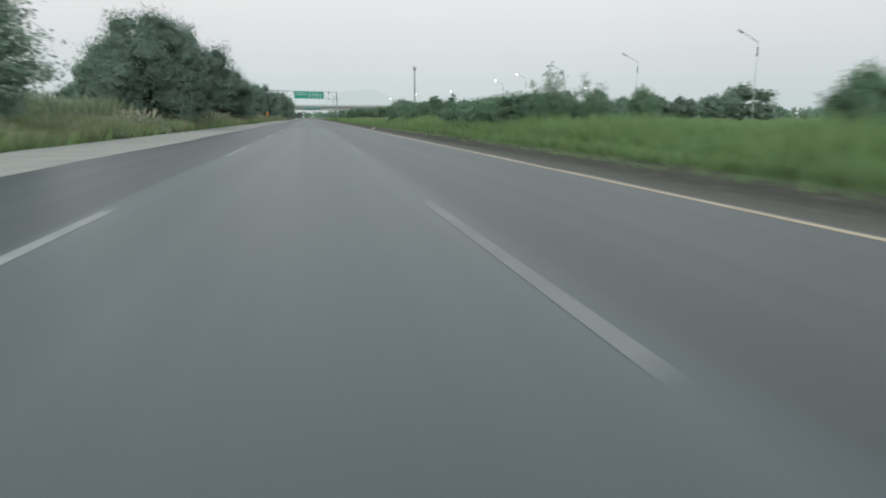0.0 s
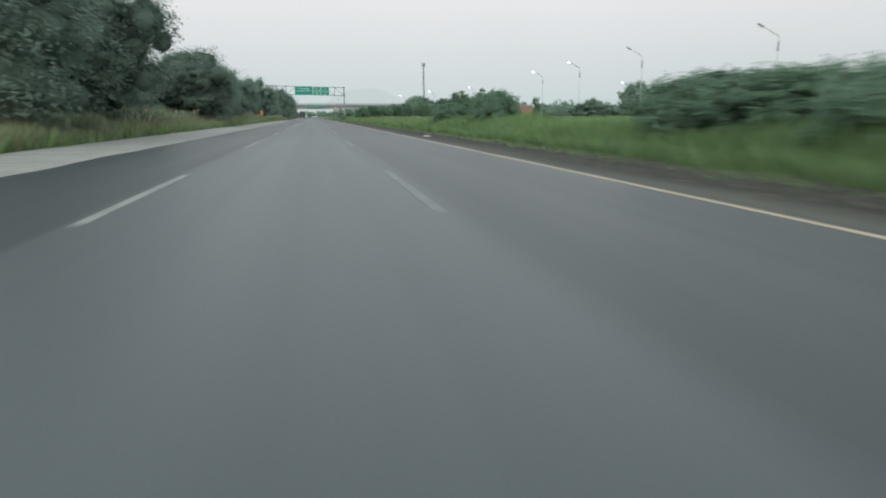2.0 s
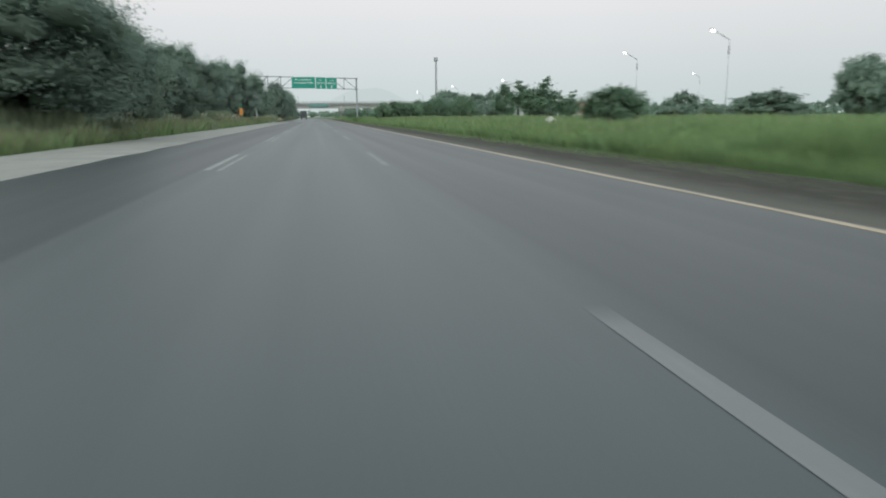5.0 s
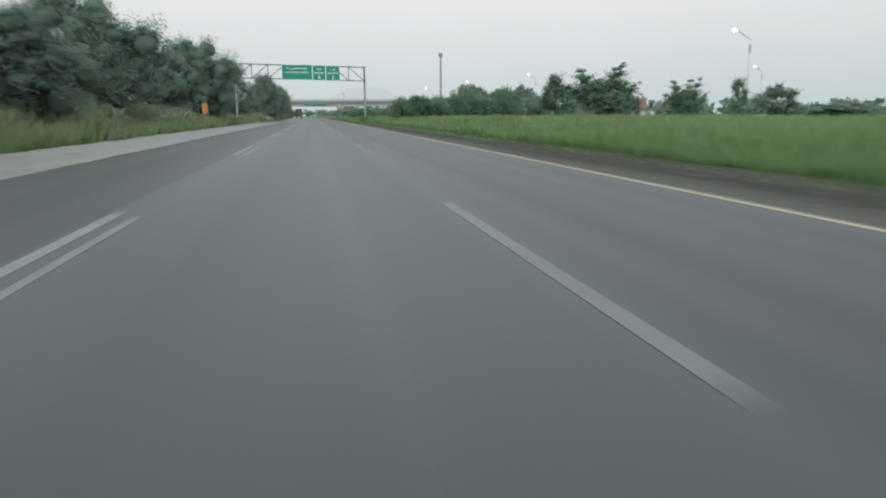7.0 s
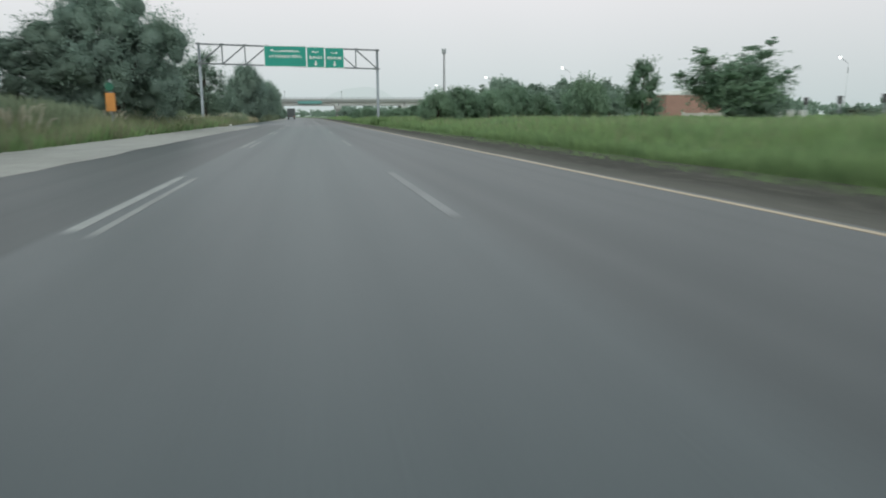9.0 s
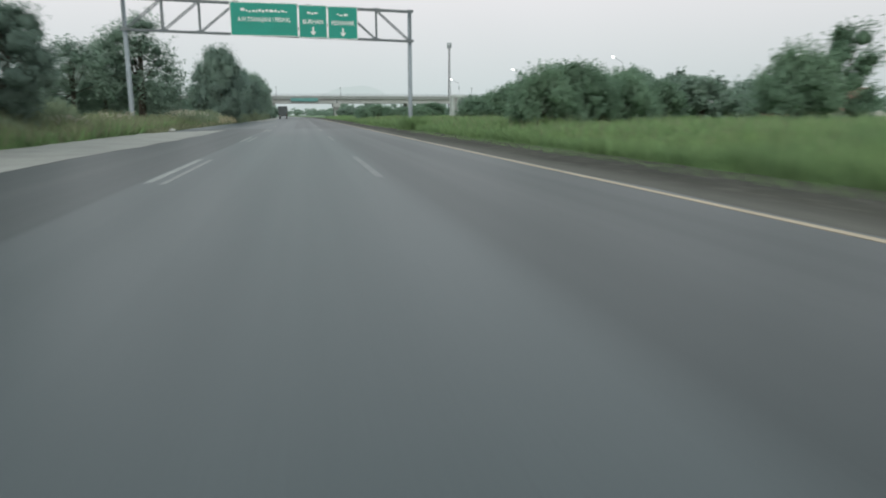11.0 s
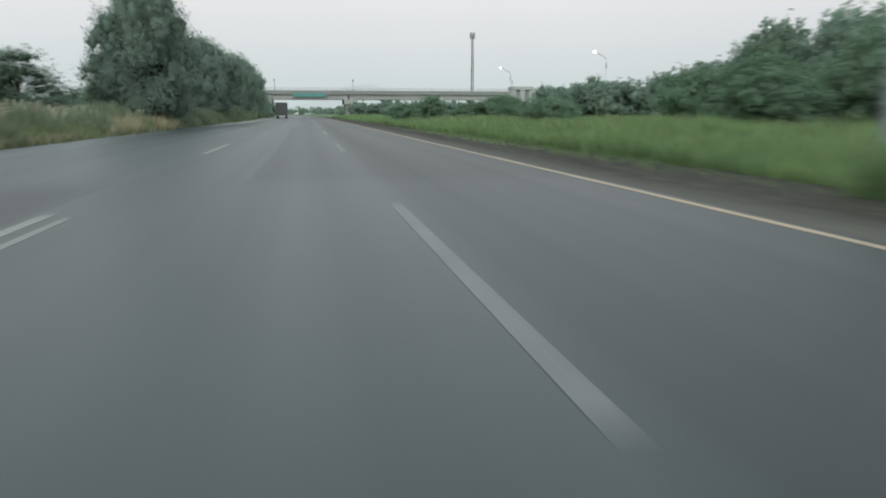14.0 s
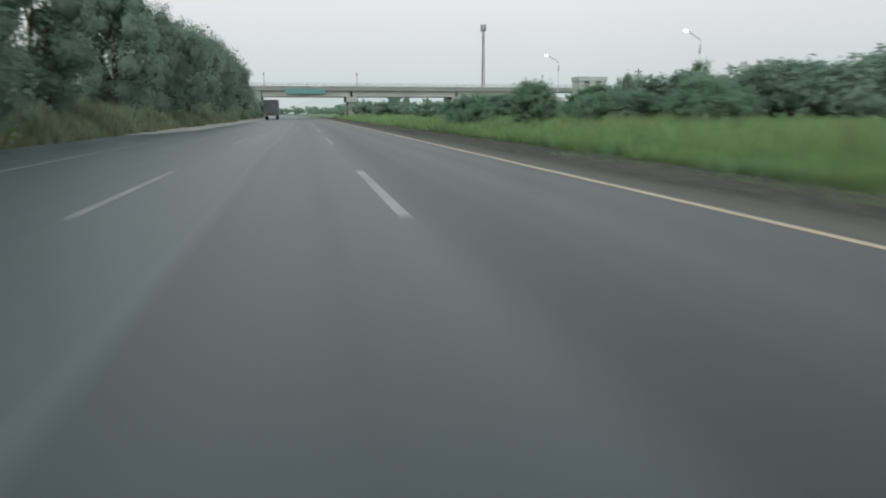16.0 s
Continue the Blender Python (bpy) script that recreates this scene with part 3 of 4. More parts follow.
# kind, x, y, height of the top over the road, width
PLACES = """
airy -13.6 30 8.2 7.6
airy -16 38 3.0 4
broad -12.8 60 9.3 10.2
broad -12.2 71 9.7 9.4
broad_b -19.7 72 7.1 5.6
broad_b -27 92 5.6 7
broad_b -13.4 84 4.6 6
broad_b -17.0 93 8.6 8.6
broad_b -17.5 106 6.4 7
broad_b -20 117 7.0 7.5
broad_b -23 107 7.2 7
broad -12.7 110.5 8.3 12
broad_b -12.0 123 7.2 7
broad -17 131 7 8
broad_b -12.6 139 5.7 6.4
broad_b -18 144 5.6 6
broad -14.2 154 8.8 9.8
broad_b -18 166 7.0 7
broad -12.3 186 9.4 9.2
broad_b -15.9 185 7.2 8.4
broad_b -22 181 7.5 8
tall -13 194 6.8 5.6
broad_b -12.5 201 6.0 5.5
airy -12.6 227.4 9 8.4
airy -16.5 232 7.6 5.6
airy -17.2 226 7.0 6
broad_b -19 240 4.6 5
airy -16.2 257 4.8 7
broad_b -21 262 5.5 6
broad_b -9.9 264 10.2 7.0
broad_b -11.0 263 9.4 5.4
airy -12.9 268 5.2 4
mound_b -9.8 404 4.4 4.6
mound -8.8 397 4.0 4.6
mound 13.6 401 3.3 6.5
mound_b 18.5 403 3.6 6
airy -12.8 263 5.4 3.6
broad_b -10.8 275 8.4 6.5
broad_b -10.6 288 9.0 7
broad -10.6 301 9.4 7.5
broad_b -10.6 315 9.8 7.5
broad -10.8 331 10.4 8
broad_b -10.8 349 10.5 8
broad_b -11.0 368 10.6 8
broad_b -11.6 386 9.6 7
mound 18.8 21 2.9 2.9
wisp 11.2 31.6 3.6 2.8
wisp 13.0 31.2 3.1 2.4
mound 24 48 3.3 3
mound 13.4 32.5 1.9 4
mound_b 11.4 36 2.4 4.2
mound 11.2 40.5 2.3 5
mound_b 10.9 45 2.2 4.2
mound 10.9 49 2.2 4.2
mound_b 13.8 52 2.6 4.6
mound 17.2 54 2.8 5
far -18 399 7 9
far -26 402 7 9
far -35 398 6.5 9
far -45 397 6.3 10
far -56 399 6.2 10
mound 11.0 72.4 2.6 3.6
mound_b 11.9 74.6 2.7 3.4
mound_b 11.4 79.7 2.0 3.8
mound 10.9 84.4 1.75 4.2
mound 13.2 78 1.7 3.6
far 44 138 3.4 7
far 51 150 3.4 8
broad_b 50 133 6.3 5.4
far 49 124 4.0 6
broad_b 47.9 113 5.7 4.6
far 53 113 4.7 6.5
far 58.5 112 5.0 7
far 64 113 4.8 7
far 70 114 5.0 8
mound_b 16.2 112 2.6 4
spray 37.6 193.3 7.3 13
mound 38.4 192 3.6 6
mound_b 41.5 194 3.2 5
mound 26.3 200 4.9 5.2
spray 32.4 163.2 4.1 4.8
mound 46.9 161.6 2.1 6.5
cone 48.9 180.6 5.3 2.3
far 72.9 206.8 5.8 7.6
cone 36.3 208.3 7.3 5.0
mound 11.7 199.9 3.5 4.2
mound_b 14.2 201.2 3.8 4.2
mound 17.2 203.0 3.4 4.6
mound_b 21.2 212 3.8 5
mound_b 24.6 217 4.6 4.6
mound 26.8 217 3.8 5.5
mound_b 31.7 218 4.2 6
mound 37.4 219 4.2 6.5
mound 28 229 4.4 7
mound_b 19.5 229 4.0 6
mound 23.4 236 4.7 6.5
mound_b 25 226 3.7 6
mound 17.5 235.4 2.8 5
mound_b 31.5 248 7.2 6
spray 30.4 254 6.4 5
mound_b 33.7 257 7.8 5.4
mound 33.4 261 5.0 7
far 47.4 261 8.0 8
broad_b 38 266 7.2 8
broad_b 44.5 271 7.2 8
far 59.7 270.6 8.3 9
mound_b 39.0 273 6.1 8.5
mound 38.2 281 5.6 8
mound_b 33.6 285 4.7 9
mound 36.2 293 4.9 8
mound_b 30.2 283 4.3 6
mound 29.5 274 4.2 7
mound 17.2 269 2.6 4.5
mound 15.0 273 2.1 5
mound_b 11.8 276 2.7 3.0
mound 10.4 284 2.3 4
mound_b 14.6 292 2.5 5
mound 17.8 280 2.3 6
mound 31 291 4 6
mound_b 20 303 2.4 6
mound_b 33 300 4.6 7
cone 43.5 313 7.0 3.0
mound_b 39.8 308 5.5 7
mound_b 36.2 315 5.5 3.6
mound 21 318 2.2 6
mound 20.5 287 2.4 6
mound_b 24.5 297 3.4 6
mound 13.5 310 2.2 6
mound_b 18 325 2.5 7
mound 22 345 2.0 7
mound_b 15 360 2.2 6
mound 20 380 2.6 8
mound_b 31 372 3.6 9
far 50 345 6 7
far 49.6 74 5.0 8.6
far 48.1 130.9 5.8 6
far 48.7 112.8 5.5 5.5
far 57 122 4.0 8
far 64 143 4.2 9
far 98 238 2.8 11
far 61 219 2.2 6
far 84 232 2.4 7
far 66.5 130 5.5 8
far 74.5 131 4.4 3.6
mound 23.4 250 3.8 6
mound_b 26 248 4.4 6
mound 13.6 249 2.0 4
mound 30.5 236 5.2 6
broad_b 34.5 252 6.8 7
mound_b 34.4 229 4.6 6.5
mound_b 27 237 4.9 5.5
mound_b 13.8 40 2.5 4.5
mound 14 46 2.5 5
low -10.9 242 1.6 4
low -10.6 249 1.5 3.6
low -11.2 255 1.9 4.4
low -10.1 270 1.7 4
low -10.4 279 1.9 4.2
low -9.9 286 1.6 3.6
"""


def set_out():
    by_kind = {}
    for row in PLACES.split("\n"):
        if row.strip():
            k, *num = row.split()
            x, y = float(num[0]), float(num[1])
            # Plants set farther back switch to the leaves paled for haze.
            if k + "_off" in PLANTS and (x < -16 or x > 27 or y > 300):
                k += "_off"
            by_kind.setdefault(k, []).append([float(q) for q in num])
    rs = random.Random(5)
    # scrub all along the verge
    y = 14.0
    while y < 345:
        y += rs.uniform(2.6, 6.0) if y < 236 else rs.uniform(2.0, 4.0)
        if not (205 < y < 236 or 156 < y < 181):
            by_kind.setdefault("low", []).append([(-10.8 - 3.2 * rs.random() ** 1.5) if y < 236 else (-9.8 - 2.2 * rs.random()), y, rs.uniform(0.95, 1.5) if 135 < y < 236 else rs.uniform(0.8, 1.25) if y < 60 else rs.uniform(0.9, 1.4) if 236 <= y < 262 else rs.uniform(1.2, 2.0), rs.uniform(2.4, 4.8)])
    # undergrowth beneath the trees
    y = 40.0
    while y < 205:
        y += rs.uniform(3.5, 6.5)
        by_kind["low"].append([-15.5 - 2.5 * rs.random(), y, rs.uniform(2.1, 3.0), rs.uniform(5.5, 7.5)])
    y = 70.0
    while y < 205:
        y += rs.uniform(3.5, 5.5)
        by_kind["low"].append([-12.9 - 1.2 * rs.random(), y, rs.uniform(1.6, 2.3), rs.uniform(4.0, 5.5)])
    y = 262.0
    while y < 385:
        y += rs.uniform(4.0, 7.0)
        by_kind["low"].append([-11.6 - 2.2 * rs.random(), y, rs.uniform(2.3, 3.2), rs.uniform(5.0, 6.5)])
    for k, rows in by_kind.items():
        make, w0 = PLANTS[k]
        proto = make()
        crown = [c for c in proto.children if c.name.startswith("crown")][0]
        co = np.array([v.co[:] for v in crown.data.vertices])
        h0 = np.percentile(co[:, 2], 99.85)
        proto["group"] = "roadside " + {"tree": "trees", "bush": "bushes", "young_tree": "young trees", "shrub": "shrubs"}[proto.name.split(".")[0]]
        poses = []
        for x, y, h, w in rows:
            z = rise(x, y) - 0.04
            poses.append(pose(x, y, z, 0, 0, (x * 37 + y * 53) % 360) @ Matrix.Diagonal((w / w0, w / w0, (h - z) / h0, 1)))
        for m in poses[1:]:
            copy_thing(proto, m)
        proto.matrix_basis = poses[0]


set_out()


def grass(name, seed, count, area, h, width, material, label, power=1.0):
    """Loose blades over a stretch of ground, denser towards its first edge."""
    rs = np.random.RandomState(seed)
    x0, x1, y0, y1 = area
    x = x0 + (x1 - x0) * rs.rand(count) ** power
    y = y0 + (y1 - y0) * rs.rand(count)
    edge = np.array([noise.noise((q * 0.4, 1.0, 5)) for q in np.linspace(y0, y1, 2000)])
    x = x + 0.35 * np.interp(y, np.linspace(y0, y1, 2000), edge) * np.sign(x1 - x0)
    patch = np.sin(x * 0.9 + 1.3 * np.sin(y * 0.23)) * np.cos(y * 0.37 + x * 0.4)
    hh = h * (0.5 + 0.7 * rs.rand(count)) * (1 + 0.35 * patch)
    ang = rs.rand(count) * 6.283
    lean = rs.normal(size=(count, 2)) * 0.3 * hh[:, None]
    w = width * (0.6 + 0.8 * rs.rand(count))
    z = np.array([rise(a, b) for a, b in zip(x, y)])
    v = np.empty((count, 3, 3))
    v[:, 0] = np.stack([x - np.cos(ang) * w, y - np.sin(ang) * w, z - 0.03], 1)
    v[:, 1] = np.stack([x + np.cos(ang) * w, y + np.sin(ang) * w, z - 0.03], 1)
    v[:, 2] = np.stack([x + lean[:, 0], y + lean[:, 1], z + hh], 1)
    me = bpy.data.meshes.new(name)
    me.vertices.add(count * 3)
    me.vertices.foreach_set("co", v.ravel())
    me.loops.add(count * 3)
    me.loops.foreach_set("vertex_index", np.arange(count * 3))
    me.polygons.add(count)
    me.polygons.foreach_set("loop_start", np.arange(count) * 3)
    me.materials.append(material)
    me.update(calc_edges=True)
    return tagged(new(name, me), label, "grass", kind="stuff")


grass("median_grass", 3, 155000, (8.1, 46, 0, 300), 0.44, 0.05, M_GRASS, "lush green grass covering the wide median", 2.2)
grass("far_median_grass", 4, 60000, (8.1, 70, 60, 420), 0.5, 0.1, M_GRASS, "lush green grass farther along the median", 1.6)
grass("seeding_grass", 18, 11000, (9.0, 24, 95, 300), 0.62, 0.03, M_DRY, "pale seeding grass stems among the green", 1.3)
grass("kerb_grass", 15, 19000, (-8.55, -10.6, 211, 345), 0.42, 0.05, M_DRY, "mixed dry grass along the asphalt edge", 1.2)
grass("edge_grass", 14, 26000, (8.7, 6.9, 0, 260), 0.13, 0.03, M_GRASS, "short thin grass creeping over the soil shoulder", 1.7)
grass("bush_grass", 9, 24000, (8.9, 11.2, 10, 90), 0.7, 0.045, M_GRASS, "tall green grass in front of the bushes")
grass("post_grass", 8, 2600, (7.4, 9.2, 216.8, 219.7), 1.02, 0.045, M_GRASS, "tall green grass round the gantry foot")
for name, seed, count, area, h in (("straw_grass", 31, 1500, (-8.7, -10.2, 248, 254), 0.95), ("straw_grass", 32, 1500, (-8.6, -10.0, 259, 266), 0.9),
                                  ("straw_grass", 33, 1400, (-8.7, -9.9, 230, 243), 0.42), ("straw_grass", 34, 700, (-11.8, -13.4, 253, 257), 1.0)):
    grass(name, seed, count, area, h, 0.03, M_STRAW, "patch of bleached straw-coloured grass on the verge")
grass("verge_grass", 5, 64000, (-9.1, -17, 5, 330), 0.7, 0.05, M_GRASS, "mixed green grass on the verge under the trees", 1.4)
grass("dry_verge_grass", 6, 64000, (-9.2, -15, 5, 330), 0.85, 0.045, M_DRY, "dry straw-coloured grass along the verge", 1.5)


def plume(seed):
    """A clump of tall stalks with pale feathery heads."""
    rs = np.random.RandomState(seed)
    ob = thing("plume_grass", 0, 0, 0, "clump of tall grass with pale feathery plumes", "grass", "plume grass clumps")
    bm, bh = bmesh.new(), bmesh.new()
    for i in range(48):
        a, r = rs.rand() * 6.283, 0.85 * math.sqrt(rs.rand())
        x, y = math.cos(a) * r, math.sin(a) * r
        h = 0.5 + 0.6 * rs.rand()
        dx, dy = math.cos(a) * 0.35 * rs.rand(), math.sin(a) * 0.35 * rs.rand()
        tube(bm, [(x, y, -0.05), (x + dx * 0.5, y + dy * 0.5, h * 0.6), (x + dx, y + dy, h)], [0.016, 0.012, 0.006], 3)
        if i % 4:
            tube(bh, [(x + dx * 0.8, y + dy * 0.8, h - 0.14), (x + dx, y + dy, h + 0.02), (x + dx * 1.4, y + dy * 1.4, h + 0.14), (x + dx * 2.0, y + dy * 2.0, h + 0.17)],
                 [0.012, 0.036, 0.03, 0.006], 4)
    part("stalks", bm, M_DRY, ob)
    part("plumes", bh, M_PLUME, ob, "pale feathery plumes")
    return ob


pl = plume(7)
rr = random.Random(9)
plume_rows = [(-10.4 - rr.random() * 2.2, y + rr.uniform(-2, 2)) for y in (22, 44, 46, 56, 63, 75, 92, 103, 118, 131, 148, 158, 165, 181, 190, 205, 212, 226, 236, 239, 243, 247, 252, 256, 262, 266, 271, 277, 283, 294)]
for px, py in plume_rows[1:]:
    copy_thing(pl, pose(px, py, rise(px, py), 0, 0, rr.random() * 360) @ Matrix.Scale(rr.uniform(0.8, 1.25), 4))
pl.matrix_basis = pose(*plume_rows[0], rise(*plume_rows[0]))


# ---- the sign gantry ----
def gantry():
    g = thing("sign_gantry", 0, 220.07, 0, "grey steel truss gantry spanning the carriageway with green direction signs", "sign gantry")
    xl, xr = -11.62, 8.33

    def ztop(x):
        return 9.02 - 0.44 * (x - xl) / (xr - xl)

    for x in (xl, xr):
        bm = bmesh.new()
        tube(bm, [(x, 0, -0.3), (x, 0, 0.3), (x, 0, ztop(x))], [0.19, 0.17, 0.15], 16)
        post = part("post", bm, M_PAINTED, g, smooth=True)
        bm = bmesh.new()
        box(bm, x - 0.32, x + 0.32, -0.32, 0.32, -0.05, 0.1, 0.02)
        for sx in (-0.24, 0.24):
            for sy in (-0.24, 0.24):
                tube(bm, [(x + sx, sy, 0.1), (x + sx, sy, 0.17)], [0.03, 0.03], 6)
        part("base_plate", bm, M_STEEL, post)
    for dy in (-0.3, 0.3):
        for dz in (0.0, -2.12):
            bm = bmesh.new()
            rod(bm, (xl - 0.25, dy, ztop(xl) + dz), (xr + 0.25, dy, ztop(xr) + dz), 0.11)
            part("chord", bm, M_TRUSS, g)
    n = 8
    for i in range(n + 1):
        x = xl + (xr - xl) * i / n
        bm = bmesh.new()
        for dy in (-0.3, 0.3):
            rod(bm, (x, dy, ztop(x)), (x, dy, ztop(x) - 2.12), 0.085)
        for dz in (0, -2.12):
            rod(bm, (x, -0.3, ztop(x) + dz), (x, 0.3, ztop(x) + dz), 0.08)
            box(bm, x - 0.22, x + 0.22, -0.37, -0.35, ztop(x) + dz - 0.1, ztop(x) + dz + 0.1)
        part("upright_frame", bm, M_TRUSS, g)
        if i < n:
            x2 = xl + (xr - xl) * (i + 1) / n
            bm = bmesh.new()
            for dy in (-0.3, 0.3):
                if i < 4:
                    rod(bm, (x, dy, ztop(x) - 2.12), (x2, dy, ztop(x2)), 0.07)
                else:
                    rod(bm, (x, dy, ztop(x)), (x2, dy, ztop(x2) - 2.12), 0.07)
            part("brace", bm, M_TRUSS, g)

    def text(body, x, z, size, parent, squeeze=1.0):
        cu = bpy.data.curves.new("lettering", "FONT")
        cu.body, cu.size, cu.align_x, cu.align_y = body, size, "CENTER", "CENTER"
        cu.extrude, cu.offset = 0.002, 0.006
        cu.materials.append(M_SIGN_WHITE)
        ob = new("lettering", cu)
        ob.parent = parent
        ob.matrix_basis = pose(x, -0.449, z, 90, 0, 0) @ Matrix.Diagonal((squeeze, 1, 1, 1))
        ob["label"] = "white lettering"

    for x0, x1, words in ((-4.52, 0.17, "A.W.T/SANGJANI / PESWAL"), (0.22, 2.23, "BURHAN"), (2.28, 4.44, "PESHAWAR")):
        xc = (x0 + x1) / 2
        z1 = ztop(xc) + 0.08
        z0 = z1 - 2.3
        bm = bmesh.new()
        box(bm, x0, x1, -0.43, -0.40, z0, z1, 0.008)
        panel = part("sign_panel", bm, M_GREEN, g, "green retroreflective direction panel")
        bm = bmesh.new()
        e = 0.05
        for a in ((x0, x1, z0, z0 + e), (x0, x1, z1 - e, z1), (x0, x0 + e, z0 + e, z1 - e), (x1 - e, x1, z0 + e, z1 - e)):
            box(bm, a[0], a[1], -0.436, -0.43, a[2], a[3])
        part("border", bm, M_SIGN_WHITE, panel, "white border")
        text(words, xc, z0 + 1.12, 0.42 if len(words) > 10 else 0.42, panel, 0.72 if len(words) > 10 else (0.88 if len(words) < 8 else 0.76))
        # a line of script that cannot be read
        bm = bmesh.new()
        rs = random.Random(len(words))
        span = (x1 - x0) * (0.68 if len(words) > 10 else 0.4)
        x = xc - span / 2
        while x < xc + span / 2:
            w = rs.uniform(0.1, 0.28)
            zz = z0 + 1.66 + rs.uniform(-0.05, 0.05)
            box(bm, x, min(x + w, xc + span / 2), -0.436, -0.43, zz, zz + rs.uniform(0.06, 0.2))
            x += w + 0.07
        part("script_bars", bm, M_SIGN_WHITE, panel, "unreadable white script line")
        if len(words) < 10:
            bm = bmesh.new()
            box(bm, xc - 0.06, xc + 0.06, -0.436, -0.43, z0 + 0.42, z0 + 0.78)
            f = [bm.verts.new((xc + a, -0.436, z0 + c)) for a, c in ((-0.22, 0.46), (0, 0.18), (0.22, 0.46))]
            k = [bm.verts.new((q.co.x, -0.43, q.co.z)) for q in f]
            bm.faces.new(f)
            bm.faces.new(k[::-1])
            for i in range(3):
                bm.faces.new((f[i], k[i], k[(i + 1) % 3], f[(i + 1) % 3]))
            part("arrow", bm, M_SIGN_WHITE, panel, "white arrow pointing down")


gantry()


# ---- the overpass ----
def overpass():
    b = thing("overpass_bridge", 0, 411.3, 0, "pale concrete road bridge crossing over the highway", "bridge")
    y0, y1 = 0.0, 10.5
    bm = bmesh.new()
    box(bm, -60, 95, y0, y1, 6.3, 6.75, 0.05)
    part("deck", bm, M_CONC, b)
    for k in range(5):
        y = y0 + 0.9 + k * 2.15
        for a, c in ((-8.6, 11.9), (12.5, 37.7), (38.3, 63.6)):
            bm = bmesh.new()
            web = [(a, y + q, z) for q, z in ((-0.42, 4.98), (0.42, 4.98), (0.42, 5.25), (0.22, 5.4), (0.22, 6.3), (-0.22, 6.3), (-0.22, 5.4), (-0.42, 5.25))]
            f = [bm.verts.new(p) for p in web]
            h = [bm.verts.new((c, p[1], p[2])) for p in web]
            bm.faces.new(f[::-1])
            bm.faces.new(h)
            for i in range(8):
                bm.faces.new((f[i], f[(i + 1) % 8], h[(i + 1) % 8], h[i]))
            part("girder", bm, M_CONC, b)
    for y in (y0, y1 - 0.25):
        bm = bmesh.new()
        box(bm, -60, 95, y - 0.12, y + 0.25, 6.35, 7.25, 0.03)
        wall = part("parapet", bm, M_PARAPET, b, "grey parapet")
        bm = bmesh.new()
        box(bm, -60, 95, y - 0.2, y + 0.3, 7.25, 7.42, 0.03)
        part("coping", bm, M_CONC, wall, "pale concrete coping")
        bm = bmesh.new()
        for x in range(-58, 94, 2):
            box(bm, x - 0.05, x + 0.05, y + 0.02, y + 0.12, 7.4, 8.1)
        for z in (7.7, 8.05):
            box(bm, -60, 95, y + 0.03, y + 0.11, z, z + 0.08)
        part("railing", bm, M_STEEL, wall, "grey steel railing")
    for x in (12.2, 38.0, 64.0):
        bm = bmesh.new()
        box(bm, x - 1.25, x + 1.25, 0.2, y1 - 0.2, 3.7, 4.98, 0.06)
        pier = part("pier", bm, M_CONC, b)
        bm = bmesh.new()
        box(bm, x - 0.75, x + 0.75, 0.9, y1 - 0.9, -0.3, 3.7, 0.12)
        part("stem", bm, M_CONC_DARK, pier)
    bm = bmesh.new()
    box(bm, -10.6, -8.7, 0.2, y1 - 0.2, -0.3, 6.25, 0.05)
    box(bm, -12.7, -10.6, 0.2, 0.7, -0.3, 6.2, 0.03)
    part("abutment", bm, M_CONC_DARK, b)
    bm = bmesh.new()
    vs = [(-10.6, -6), (-10.6, 16), (-60, 16), (-60, -6)]
    lo = [bm.verts.new((x, y, -0.3)) for x, y in vs]
    hi = [bm.verts.new((x, max(0.4, min(y1 - 0.4, y)), 6.2)) for x, y in vs]
    for i in range(4):
        bm.faces.new((lo[i], lo[(i + 1) % 4], hi[(i + 1) % 4], hi[i]))
    part("embankment", bm, M_GROUND, b, "grassed earth embankment")
    bm = bmesh.new()
    box(bm, -3.1, 5.9, -0.17, -0.125, 5.6, 6.75, 0.0)
    part("banner", bm, M_BANNER, b, "teal banner fixed to the parapet")
    for x in (-7.9, 13.6, 60):
        bm = bmesh.new()
        tube(bm, [(x, 0.6, 6.6), (x, 0.6, 9.2), (x, 0.6, 10.3)], [0.07, 0.05, 0.04], 8)
        box(bm, x - 0.12, x + 0.12, 0.45, 0.75, 9.9, 10.45, 0.03)
        part("bridge_post", bm, M_MAST, b, "thin dark post on the bridge")


overpass()


